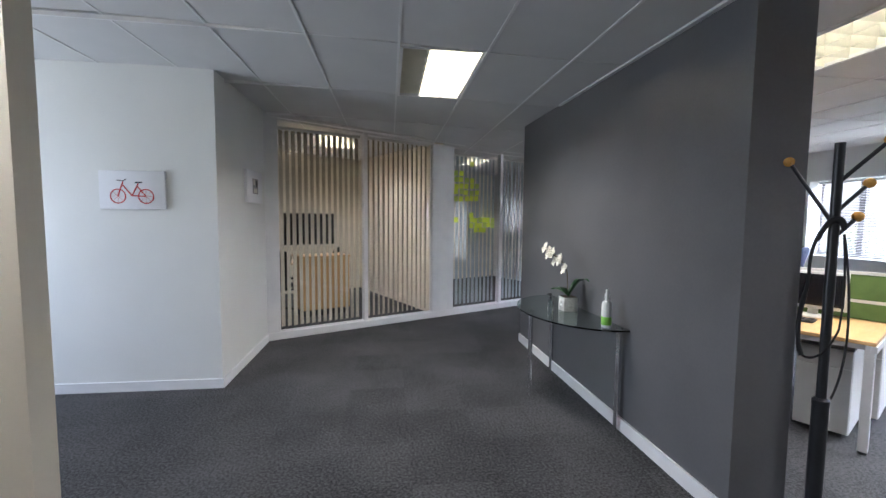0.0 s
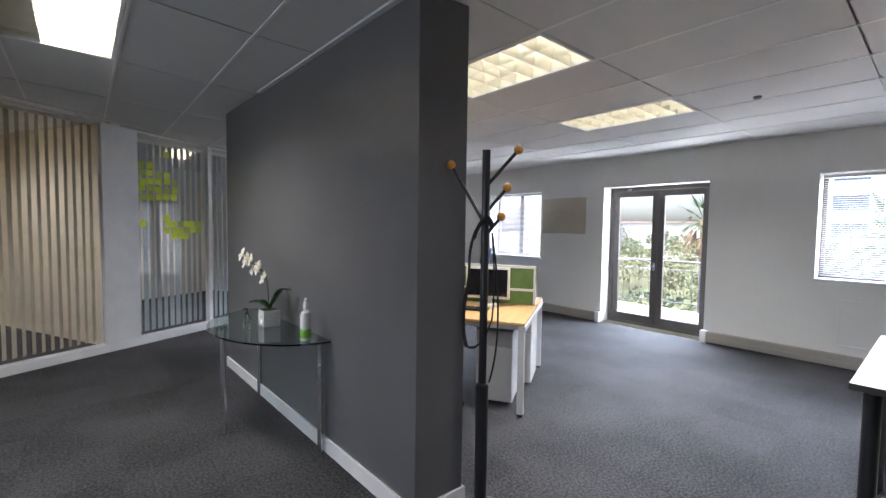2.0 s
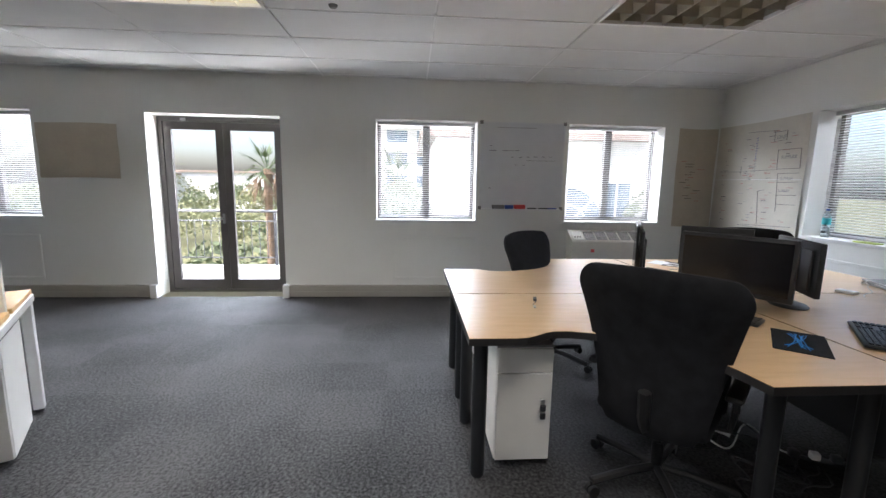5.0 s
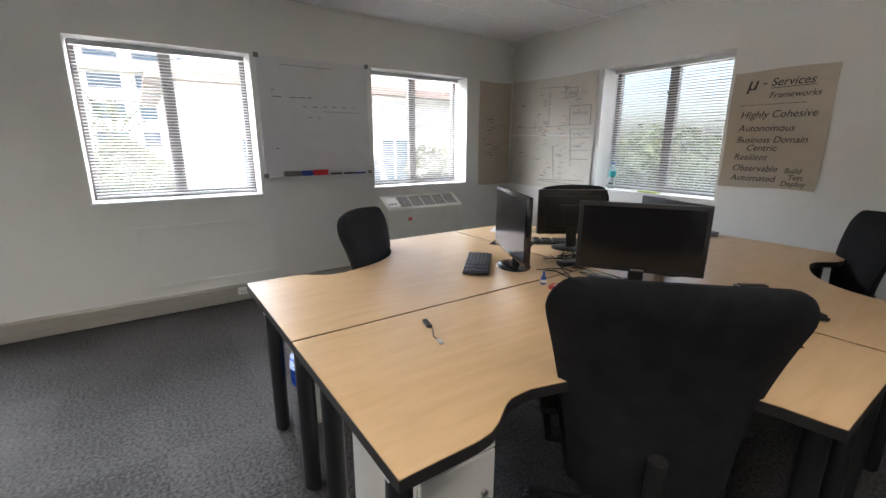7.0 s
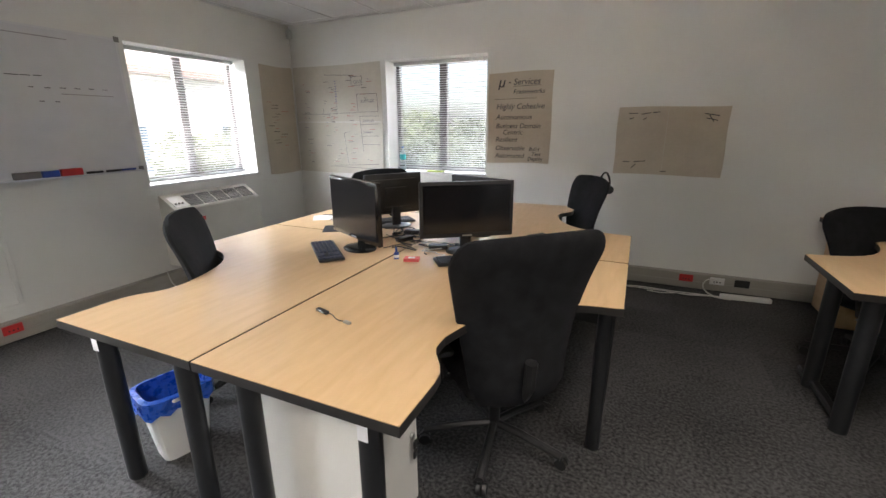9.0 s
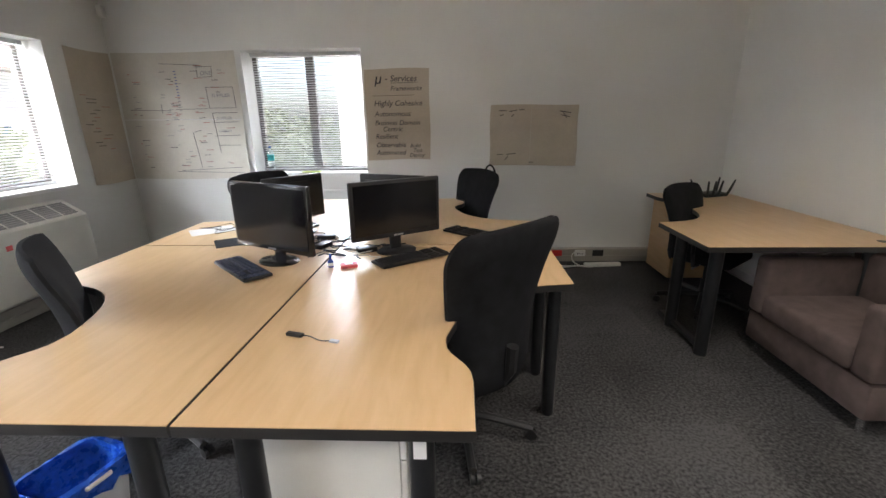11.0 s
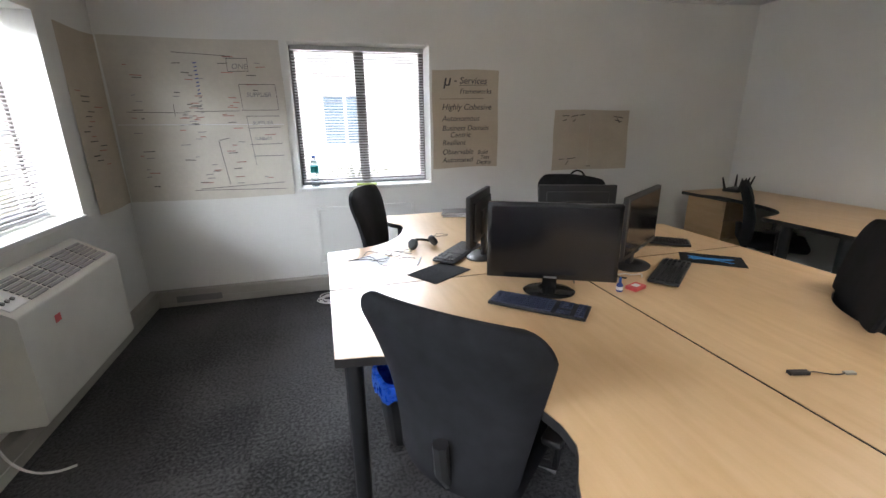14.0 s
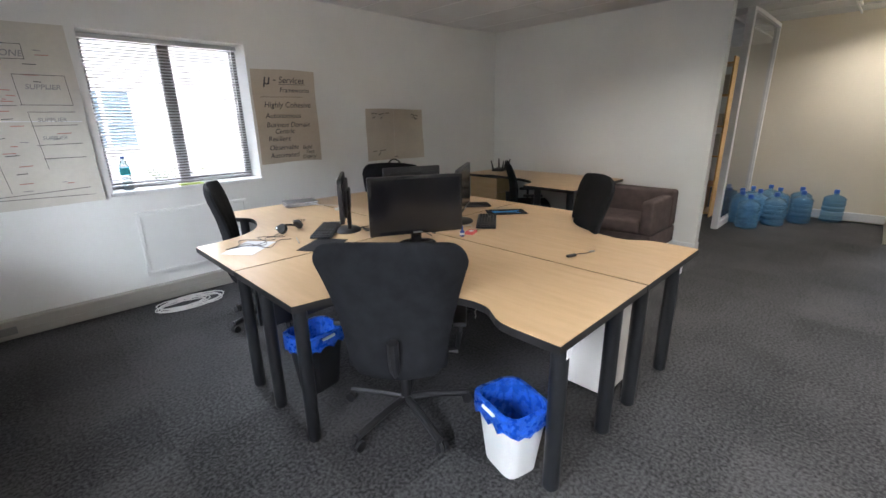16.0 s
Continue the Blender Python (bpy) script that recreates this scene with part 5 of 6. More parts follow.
for k, (x, y, lx, ly) in enumerate(((-0.13, 0.08, -0.04, 0.03), (0, 0.09, 0, 0.03), (0.13, 0.08, 0.04, 0.03), (-0.14, -0.06, -0.05, -0.02), (0.14, -0.06, 0.05, -0.02), (0.07, 0.09, 0.02, 0.03))):
    bm = N()
    rod(bm, (x, y, 0.03), (x + lx, y + ly, 0.17), 0.014, 0.008, 8)
    part("antenna", bm, M_BLACK, t)
bm = N()
lathe(bm, [(0.03, 0.8005), (0.03, 0.803), (0.022, 0.8032)], 16)
solo("cable_grommet", bm, M_BLACK, "black round cable grommet in a desktop", "grommet", m=pose(0.80, -1.22, 0))

t = thing("sofa", pose(0.66, -0.86, 0), "brown fabric tub armchair sofa against a white wall", "sofa")
bm = N()
box(bm, (0.02, -0.46, 0.10), (0.80, 0.46, 0.30), 0.02, 2)
part("base", bm, M_SOFA, t)
bm = N()
box(bm, (0.02, -0.46, 0.30), (0.22, 0.46, 0.74), 0.035, 3)
part("backrest", bm, M_SOFA, t)
for s in (-1, 1):
    bm = N()
    box(bm, (0.225, min(s * 0.33, s * 0.46), 0.305), (0.82, max(s * 0.33, s * 0.46), 0.69), 0.03, 3)
    part("armrest", bm, M_SOFA, t)
bm = N()
box(bm, (0.225, -0.325, 0.305), (0.83, 0.325, 0.46), 0.035, 3)
part("seat_cushion", bm, M_SOFA, t)
for x in (0.08, 0.74):
    for y in (-0.4, 0.4):
        bm = N()
        rod(bm, (x, y, 0), (x, y, 0.10), 0.018)
        part("leg", bm, M_CHROME, t)


# ---- water bottles ----
def water_bottle(m):
    t = thing("water_bottle", m, "large blue plastic water cooler bottle on the carpet", "water bottle", "water bottles")
    bm = N()
    pr = [(0.11, 0), (0.135, 0.012)]
    for k in range(4):
        z = 0.03 + k * 0.075
        pr += [(0.137, z), (0.137, z + 0.045), (0.127, z + 0.055), (0.127, z + 0.065)]
    pr += [(0.137, 0.335), (0.13, 0.36), (0.10, 0.385), (0.06, 0.40), (0.03, 0.41), (0.028, 0.45)]
    lathe(bm, pr, 28)
    part("bottle", bm, M_WATER, t)
    bm = N()
    lathe(bm, [(0.033, 0.43), (0.034, 0.435), (0.034, 0.475), (0.028, 0.485)], 16)
    part("cap", bm, M_BLUECAP, t)
    return t


wb = water_bottle(pose(-1.12, 0.02, 0))
for x, y in ((-1.56, 0.26), (-1.98, 0.52), (-2.38, 0.86), (-1.42, -0.14), (-1.78, 0.02), (-2.12, 0.22), (-2.40, 0.46), (-1.72, -0.20), (-2.05, -0.12), (-2.38, 0.06)):
    copy_thing(wb, SC @ pose(x, y, 0, 0, 0, random.uniform(0, 360)) @ Matrix.Scale(1 / 0.925, 4)).scale = wb.scale

# store room shelf seen through the opening
t = thing("storage_shelf", pose(-1.75, -1.02, 0, 0, 0, 90), "tall wooden store room shelf full of boxes", "shelf")
for z in (0.05, 0.5, 0.95, 1.4, 1.85, 2.3):
    bm = N()
    box(bm, (-0.5, -0.25, z), (0.45, 0.25, z + 0.025))
    part("shelf_board", bm, M_OAK, t, smooth=False)
for x in (-0.52, 0.45):
    bm = N()
    box(bm, (x, -0.25, 0), (x + 0.02, 0.25, 2.4))
    part("side_panel", bm, M_OAK, t, smooth=False)
r = random.Random(9)
tones = [M_DARKIN, M_CREAMP, M_WHITEP, M_RED, M_PAPER, M_OAK]
for z in (0.075, 0.525, 0.975, 1.425, 1.875):
    x = -0.46
    while x < 0.3:
        w, h = r.uniform(0.12, 0.28), r.uniform(0.15, 0.38)
        bm = N()
        box(bm, (x, -0.2, 0), (min(x + w, 0.43), 0.2, h), 0.006)
        solo("storage_box", bm, r.choice(tones), "storage box on a store room shelf", "box", m=pose(-1.75, -1.02, z, 0, 0, 90), group="shelf boxes")
        x += w + 0.02

# ---- wall things in the bay ----
def sheet(bm, w, h, curl=0.0, nx=14, ny=10, seed=0):
    """A hung paper sheet in the x-z plane, facing -y."""
    rr = random.Random(seed)
    ph = [rr.uniform(0, 6) for _ in range(4)]
    g = []
    for j in range(ny + 1):
        row = []
        for i in range(nx + 1):
            u, v = i / nx, j / ny
            off = 0.004 + 0.003 * (1 + math.sin(ph[0] + 9 * u + 3 * v)) + curl * max(0, u - 0.85) ** 2 * 20 * (1.0 - v) + curl * max(0, 0.2 - v) * 0.8
            row.append(bm.verts.new((u * w + 0.004 * math.sin(ph[1] + 8 * v), -off, v * h + 0.006 * math.sin(ph[2] + 5 * u))))
        g.append(row)
    for p, q in zip(g, g[1:]):
        for i in range(nx):
            bm.faces.new((p[i], p[i + 1], q[i + 1], q[i]))
    return bm


def flat_line(parent, name, x0, z0, x1, z1, th, material, y=-0.014):
    bm = N()
    tube(bm, [(x0, y, z0), (x1, y, z1)], th, 4)
    return part(name, bm, material, parent, smooth=False)


SOUTH = lambda x, z: pose(x, WALL_S, z, 0, 0, 180)
UP = lambda x, z: pose(x, -0.019, z, 90, 0, 0)

t = thing("flipchart_sheet", SOUTH(4.45, 1.165), "brown flipchart sheet with a handwritten list on a wall", "poster")
bm = N()
sheet(bm, 0.68, 0.925, 0.02, seed=1)
part("paper", bm, M_PAPER, t)
for body, x, z, s in (("µ", 0.10, 0.78, 0.15), ("-", 0.21, 0.80, 0.10), ("Services", 0.27, 0.80, 0.085), ("Frameworks", 0.27, 0.71, 0.065), ("Highly Cohesive", 0.09, 0.56, 0.078), ("Autonomous", 0.09, 0.455, 0.073), ("Business Domain", 0.09, 0.365, 0.07), ("Centric", 0.17, 0.30, 0.07), ("Resilient", 0.09, 0.225, 0.07), ("Observable", 0.09, 0.135, 0.07), ("Automated", 0.09, 0.055, 0.07), ("Build", 0.46, 0.13, 0.055), ("Test", 0.49, 0.08, 0.055), ("Deploy", 0.45, 0.03, 0.055)):
    letters("lettering", body, s, M_INK, t, UP(x, z))
flat_line(t, "rule", 0.27, 0.785, 0.56, 0.79, 0.0025, M_INK), flat_line(t, "rule", 0.07, 0.66, 0.52, 0.665, 0.002, M_INK)

t = thing("flipchart_sheet", SOUTH(3.13, 1.09), "blank brown flipchart sheet with small diagrams", "poster")
bm = N()
sheet(bm, 0.92, 0.625, 0.05, seed=2)
part("paper", bm, M_PAPER, t)
for x0, z0, x1, z1 in ((0.09, 0.57, 0.17, 0.57), (0.2, 0.56, 0.28, 0.575), (0.3, 0.575, 0.36, 0.58), (0.1, 0.52, 0.14, 0.53), (0.22, 0.51, 0.25, 0.53), (0.72, 0.56, 0.84, 0.54), (0.74, 0.52, 0.83, 0.50), (0.76, 0.545, 0.80, 0.49), (0.08, 0.12, 0.14, 0.12), (0.18, 0.12, 0.28, 0.13), (0.16, 0.06, 0.2, 0.10), (0.42, 0.035, 0.47, 0.035)):
    flat_line(t, "scribble", x0, z0, x1, z1, 0.004, M_INK)
flat_line(t, "fold", 0.43, 0.02, 0.43, 0.61, 0.002, M_PAPERL, -0.012)

# large diagram in the corner, over two walls
t = thing("diagram_sheet", SOUTH(7.12, 0.98), "large pale paper wall diagram with boxes and arrows", "poster")
bm = N()
sheet(bm, 1.33, 1.31, 0.03, 20, 14, seed=3)
part("paper", bm, M_PAPERL, t)
letters("lettering", "ONE", 0.06, M_INKG, t, UP(0.93, 1.08)), letters("lettering", "SUPPLIER", 0.05, M_INKG, t, UP(1.02, 0.86)), letters("lettering", "SUPPLIER", 0.042, M_INKG, t, UP(1.04, 0.63)), letters("lettering", "SUPPLIER", 0.036, M_INKG, t, UP(1.04, 0.50))
for x0, z0, x1, z1 in ((0.97, 0.96, 1.26, 0.96), (0.97, 0.96, 0.98, 0.75), (1.26, 0.96, 1.27, 0.75), (0.97, 0.75, 1.27, 0.75), (1.0, 0.70, 1.27, 0.70), (1.0, 0.60, 1.27, 0.605), (1.0, 0.46, 1.27, 0.465), (1.02, 0.36, 1.27, 0.36), (1.0, 0.70, 1.03, 0.28), (0.9, 1.16, 1.06, 1.165), (0.9, 1.06, 1.06, 1.065), (0.9, 1.06, 0.9, 1.165), (1.06, 1.06, 1.06, 1.165), (0.1, 0.74, 0.55, 0.73), (0.6, 0.74, 0.95, 0.745), (0.5, 1.2, 0.9, 1.18), (0.8, 0.10, 1.25, 0.12), (0.55, 0.09, 0.8, 0.10), (0.75, 0.5, 0.84, 0.52), (0.75, 0.5, 0.79, 0.12), (0.5, 0.08, 1.28, 0.06), (0.45, 0.80, 0.45, 0.70)):
    flat_line(t, "drawn_line", x0, z0, x1, z1, 0.0022, M_INK)
flat_line(t, "fold", 0.02, 0.64, 1.30, 0.63, 0.003, M_WHITEPAPER, -0.012)
r = random.Random(12)
for k in range(90):
    kind = r.random()
    x, z = r.choice((0.12, 0.5, 0.55, 0.6, 0.85, 1.08)) + r.uniform(-0.05, 0.08), r.uniform(0.12, 1.2)
    w = r.uniform(0.02, 0.09)
    flat_line(t, "scribble", x, z, min(1.28, x + w), z + r.uniform(-0.004, 0.004), 0.003, M_INKR if kind < 0.35 else (M_INKG if kind < 0.75 else M_INK))
for k in range(14):
    flat_line(t, "scribble", 0.645 + 0.004 * (k % 2), 1.12 - k * 0.03, 0.67, 1.125 - k * 0.03, 0.004, M_NAVY if k < 9 else M_INKG)
t = thing("diagram_sheet", pose(WALL_E, -2.72, 0.98, 0, 0, -90), "brown paper sheet beside the corner with faint notes", "poster")
bm = N()
sheet(bm, 0.54, 1.30, 0.02, seed=4)
part("paper", bm, M_PAPER, t)
for k in range(16):
    x, z = r.uniform(0.05, 0.3), 0.35 + 0.035 * k
    flat_line(t, "scribble", x, z, x + r.uniform(0.04, 0.12), z, 0.003, M_INK if k % 3 else M_INKR)
t = thing("blank_sheet", pose(WALL_E, 5.31, 1.50, 0, 0, -90), "blank brown paper sheet stuck on a white wall", "poster")
bm = N()
sheet(bm, 0.93, 0.65, 0.0, seed=5)
part("paper", bm, M_PAPER, t)

# whiteboard
t = thing("whiteboard", pose(WALL_E, -0.07, 1.20, 0, 0, -90), "whiteboard with faint notes and a pen tray", "whiteboard")
bm = N()
box(bm, (0, -0.016, 0), (1.09, -0.001, 1.09), 0.003)
part("board", bm, M_BOARD, t, smooth=False)
bm = N()
for lo, hi in (((-0.008, -0.02, -0.008), (1.098, 0, 0.006)), ((-0.008, -0.02, 1.084), (1.098, 0, 1.098)), ((-0.008, -0.02, 0.006), (0.006, 0, 1.084)), ((1.084, -0.02, 0.006), (1.098, 0, 1.084))):
    box(bm, lo, hi)
part("frame", bm, M_ALUW, t, smooth=False)
for x in (0, 1.09):
    for z in (0, 1.09):
        bm = N()
        box(bm, (x - 0.022, -0.026, z - 0.022), (x + 0.022, -0.0205, z + 0.022), 0.004)
        part("corner_cap", bm, M_PEDTOP, t, smooth=False)
bm = N()
box(bm, (0.02, -0.085, -0.02), (1.07, -0.0205, -0.008), 0.003)
part("pen_tray", bm, M_ALUW, t)
for x0, z0, x1 in ((0.11, 0.80, 0.14), (0.11, 0.74, 0.2), (0.28, 0.74, 0.36), (0.37, 0.742, 0.43), (0.45, 0.745, 0.50), (0.4, 0.66, 0.43), (0.5, 0.66, 0.54), (0.6, 0.665, 0.64), (0.7, 0.667, 0.74), (0.8, 0.67, 0.84), (0.9, 0.67, 0.94), (0.6, 0.62, 0.98), (0.45, 0.56, 0.48), (0.55, 0.56, 0.58), (0.11, 0.26, 0.14), (0.2, 1.03, 0.72)):
    flat_line(t, "scribble", x0, z0, x1, z0, 0.003, M_INKG if z0 > 1 or x1 > 0.9 else M_INK, -0.0175)
for nm2, x0, x1, hh, mm, lab in (("board_eraser", 0.16, 0.32, 0.05, M_PEDTOP, "grey felt board eraser on a pen tray"), ("board_eraser", 0.33, 0.44, 0.05, M_NAVY, "dark blue board eraser on a pen tray"), ("marker_box", 0.45, 0.60, 0.055, M_RED, "red marker box on a pen tray")):
    bm = N()
    box(bm, (x0, -0.075, -0.0079), (x1, -0.03, -0.0079 + hh), 0.005)
    solo(nm2, bm, mm, lab, "eraser", m=pose(WALL_E, -0.07, 1.20, 0, 0, -90))
for x0, mm in ((0.63, M_BLACK), (0.78, M_BLACK), (0.90, M_NAVY)):
    bm = N()
    rod(bm, (x0, -0.055, 0.002), (x0 + 0.12, -0.055, 0.002), 0.0095)
    solo("marker", bm, mm, "whiteboard marker lying on a pen tray", "marker", m=pose(WALL_E, -0.07, 1.20, 0, 0, -90), group="markers")

# air conditioner
t = thing("air_conditioner", pose(WALL_E, -1.27, 0.22, 0, 0, -90), "cream under-window air conditioning unit with top grille", "air conditioner")
bm = N()
prof = [(-0.0005, 0), (-0.22, 0), (-0.235, 0.02), (-0.235, 0.555), (-0.225, 0.572), (-0.02, 0.70), (-0.0005, 0.70)]
ends = [[bm.verts.new((x, p, q)) for p, q in prof] for x in (0, 1.02)]
bm.faces.new(ends[0]), bm.faces.new(ends[1][::-1])
for k in range(7):
    bm.faces.new((ends[0][k], ends[1][k], ends[1][(k + 1) % 7], ends[0][(k + 1) % 7]))
part("casing", bm, M_CREAMP, t)
SLOPE = pose(0, -0.225, 0.5725, 32, 0, 0)
for k in range(5):
    bm = N()
    x = 0.19 + k * 0.16
    for q in range(7):
        box(bm, (x, 0.03 + q * 0.025, 0.0005), (x + 0.14, 0.047 + q * 0.025, 0.006), m=SLOPE)
    part("grille", bm, M_PEDTOP, t, smooth=False)
bm = N()
box(bm, (0.03, 0.03, 0.0005), (0.17, 0.20, 0.007), 0.002, m=SLOPE)
part("control_panel", bm, M_WHITEP, t)
bm = N()
for q in range(3):
    rod(bm, SLOPE @ Vector((0.06 + q * 0.035, 0.08, 0.007)), SLOPE @ Vector((0.06 + q * 0.035, 0.08, 0.016)), 0.010)
part("knob", bm, M_PEDTOP, t)
bm = N()
box(bm, (0.25, -0.2365, 0.43), (0.30, -0.2352, 0.47))
part("badge", bm, M_PINK, t, smooth=False)
bm = N()
tube(bm, smoothcurve((7.07, -1.18, 0.2), (7.05, -1.18, 0.08), (6.95, -1.14, 0.01), (6.82, -1.22, 0.008), 12), 0.006)
solo("cable", bm, M_CABLEW, "white power cord hanging below an air conditioner", "cable")


# access panels, sockets, sensor, cables
def panel(m, w, h, label):
    t = thing("access_panel", m, label, "wall panel", "wall panels")
    bm = N()
    box(bm, (0, -0.012, 0), (w, -0.0005, h), 0.003)
    part("panel", bm, M_WALL, t, smooth=False)
    bm = N()
    for lo, hi in (((0, -0.02, 0), (w, -0.012, 0.03)), ((0, -0.02, h - 0.03), (w, -0.012, h)), ((0, -0.02, 0.03), (0.03, -0.012, h - 0.03)), ((w - 0.03, -0.02, 0.03), (w, -0.012, h - 0.03))):
        box(bm, lo, hi, 0.002)
    part("frame", bm, M_WALL, t, smooth=False)


panel(pose(WALL_E, 1.05, 0.24, 0, 0, -90), 1.15, 0.56, "white framed wall panel below a window")
panel(pose(WALL_E, 6.5, 0.24, 0, 0, -90), 1.1, 0.56, "white framed wall panel below a window")
panel(SOUTH(5.62, 0.26), 0.95, 0.58, "white framed wall panel below a window")


def socket(m, mm, label):
    t = thing("wall_socket", m, label, "socket", "sockets")
    bm = N()
    box(bm, (-0.06, -0.012, -0.035), (0.06, 0, 0.035), 0.004)
    part("plate", bm, mm, t)
    bm = N()
    for x in (-0.025, 0.0, 0.025):
        rod(bm, (x, -0.012, -0.008), (x, -0.0135, -0.008), 0.006)
    part("contact", bm, M_BLACK, t)


for y in (0.25, 0.03):
    socket(pose(7.058, y, 0.115, 0, 0, -90), M_WHITEP if y > 0.1 else M_RED, ("white" if y > 0.1 else "red") + " power socket in the trunking")
for x, mm, nm2 in ((2.36, M_RED, "red"), (2.1, M_WHITEP, "white"), (1.9, M_BLACK, "black")):
    socket(pose(x, -3.203, 0.115, 0, 0, 180), mm, nm2 + " power socket in the trunking")
bm = N()
box(bm, (-0.2, -0.03, 0), (0.2, 0.03, 0.04), 0.008, 2)
solo("power_strip", bm, M_WHITEP, "white power strip on the carpet by the wall", "power strip", m=pose(1.88, -3.08, 0, 0, 0, 5))
for k in range(4):
    bm = N()
    tube(bm, wavy((3.6 - 0.3 * k, -3.0, 0.006), (2.0, -3.08 + 0.02 * k, 0.006 + 0.008 * (k % 2)), 24, 0.04, 30 + k), 0.005)
    solo("floor_cable", bm, M_CABLEW if k != 2 else M_BLACK, ("white" if k != 2 else "black") + " cable on the carpet along the wall", "cable", group="floor cables")
bm = N()
tube(bm, smoothcurve((2.1, -3.19, 0.12), (2.25, -3.0, 0.25), (2.35, -2.98, 0.02), (2.0, -3.02, 0.01), 14), 0.006)
solo("floor_cable", bm, M_CABLEW, "white cable looping out of a wall socket", "cable", group="floor cables")
t = thing("cable_coil", pose(5.42, -2.98, 0), "coil of white network cable on the carpet", "cable")
bm = N()
pts = []
for k in range(190):
    a = k * 0.26
    rr = 0.16 + 0.05 * math.sin(k * 0.13) + 0.02 * math.sin(k * 0.7)
    pts.append((rr * 1.35 * math.cos(a) + 0.03 * math.sin(k * 0.09), rr * 0.75 * math.sin(a), 0.008 + 0.02 * abs(math.sin(k * 0.21))))
tube(bm, pts, 0.005, 6)
part("cable", bm, M_CABLEW, t)
t = thing("motion_detector", pose(WALL_E - 0.05, WALL_S + 0.05, 2.62), "white corner motion detector near the ceiling", "sensor")
bm = N()
box(bm, (-0.03, -0.03, 0), (0.03, 0.03, 0.11), 0.012, 2)
part("housing", bm, M_WHITEP, t)
for x, y in ((4.95 * 1.003, 1.40),):
    bm = N()
    lathe(bm, [(0.034, 0), (0.034, -0.006), (0.024, -0.02), (0.014, -0.022)], 18)
    solo("smoke_detector", bm, M_PEDTOP, "small dark ceiling sensor", "sensor", m=pose(x, y, CEIL + 0.001))

bm = N()
box(bm, (-0.19, -0.012, -0.03), (0.19, 0, 0.03), 0.003)
for k in range(12):
    box(bm, (-0.17 + k * 0.029, -0.0145, -0.022), (-0.155 + k * 0.029, -0.0122, 0.022))
solo("vent_plate", bm, M_PEDTOP, "dark slotted vent plate in the trunking", "vent", m=pose(6.72, -3.203, 0.085, 0, 0, 180), smooth=False)
t = thing("power_strip", pose(3.55, -1.35, 0, 0, 0, 70), "black power strip with plugs on the carpet under desks", "power strip")
bm = N()
box(bm, (-0.22, -0.03, 0), (0.22, 0.03, 0.045), 0.008, 2)
part("body", bm, M_BLACK, t)
for k in range(4):
    bm = N()
    box(bm, (-0.17 + k * 0.1, -0.022, 0.045), (-0.125 + k * 0.1, 0.022, 0.085), 0.008, 2)
    part("plug", bm, M_WHITEP if k % 2 else M_BLACK, t)
for k in range(7):
    bm = N()
    tube(bm, wavy((3.55 + 0.04 * k - 0.12, -1.35, 0.05), (3.2 + 0.17 * k, -0.75 - 0.1 * (k % 3), 0.008 + 0.006 * k), 24, 0.16, 200 + k), 0.005)
    solo("floor_cable", bm, M_CABLEW if k == 4 else M_BLACK, ("white" if k == 4 else "black") + " cable looping over the carpet under desks", "cable", group="floor cables")
t = thing("aloe_plant", pose(5.15, WALL_S - 1.05, 0.55), "green spiky plant standing outside the window", "plant")
bm = N()
lathe(bm, [(0.12, 0), (0.16, 0.22), (0.17, 0.25), (0.15, 0.25), (0.14, 0.23)], 18)
part("pot", bm, M_CONC, t)
for k in range(13):
    a, ln = k * 2.4, 0.42 + 0.05 * (k % 4)
    ca, sa = math.cos(a), math.sin(a)
    spread = 0.18 + 0.03 * (k % 5)
    bm = N()
    rows = []
    for q in range(8):
        v = q / 7
        wd = 0.022 * (1 - v) ** 0.7 + 0.002
        rr, zz = spread * (0.25 * v + v * v) * 1.4, 0.24 + ln * (v - 0.32 * v * v)
        rows.append([bm.verts.new((rr * ca - e * wd * sa, rr * sa + e * wd * ca, zz + 0.008 * abs(e))) for e in (-1, 0, 1)])
    for p, q in zip(rows, rows[1:]):
        for e in range(2):
            bm.faces.new((p[e], p[e + 1], q[e + 1], q[e]))
    part("leaf", bm, M_BUSH, t)
bm = N()
box(bm, (3.6, WALL_S - 1.35, 0.43), (6.6, WALL_S - 0.38, 0.55))
solo("window_ledge", bm, M_CONC, "concrete ledge outside the south window", "ledge", "structure", smooth=False)

# small bottle and note on the sill
t = thing("drink_bottle", pose(5.60, WALL_S - 0.12, SILL), "half-full clear water bottle with a teal label on a sill", "bottle")
bm = N()
lathe(bm, [(0.034, 0), (0.037, 0.006), (0.037, 0.08), (0.034, 0.09), (0.037, 0.10), (0.037, 0.20), (0.018, 0.25), (0.014, 0.26), (0.014, 0.27)], 20)
part("bottle", bm, M_PET, t)
bm = N()
lathe(bm, [(0.0374, 0.13), (0.0378, 0.131), (0.0378, 0.19), (0.0374, 0.191)], 20)
part("label", bm, M_TEALLBL, t, "teal paper label")
bm = N()
lathe(bm, [(0.016, 0.27), (0.016, 0.285), (0.012, 0.287)], 14)
part("cap", bm, M_BLUECAP, t)
bm = N()
box(bm, (0, 0, 0), (0.2, 0.09, 0.012), 0.003)
solo("note_pad", bm, M_OLIVE, "pale green note pad on a window sill", "note pad", m=pose(5.02, WALL_S - 0.10, SILL))

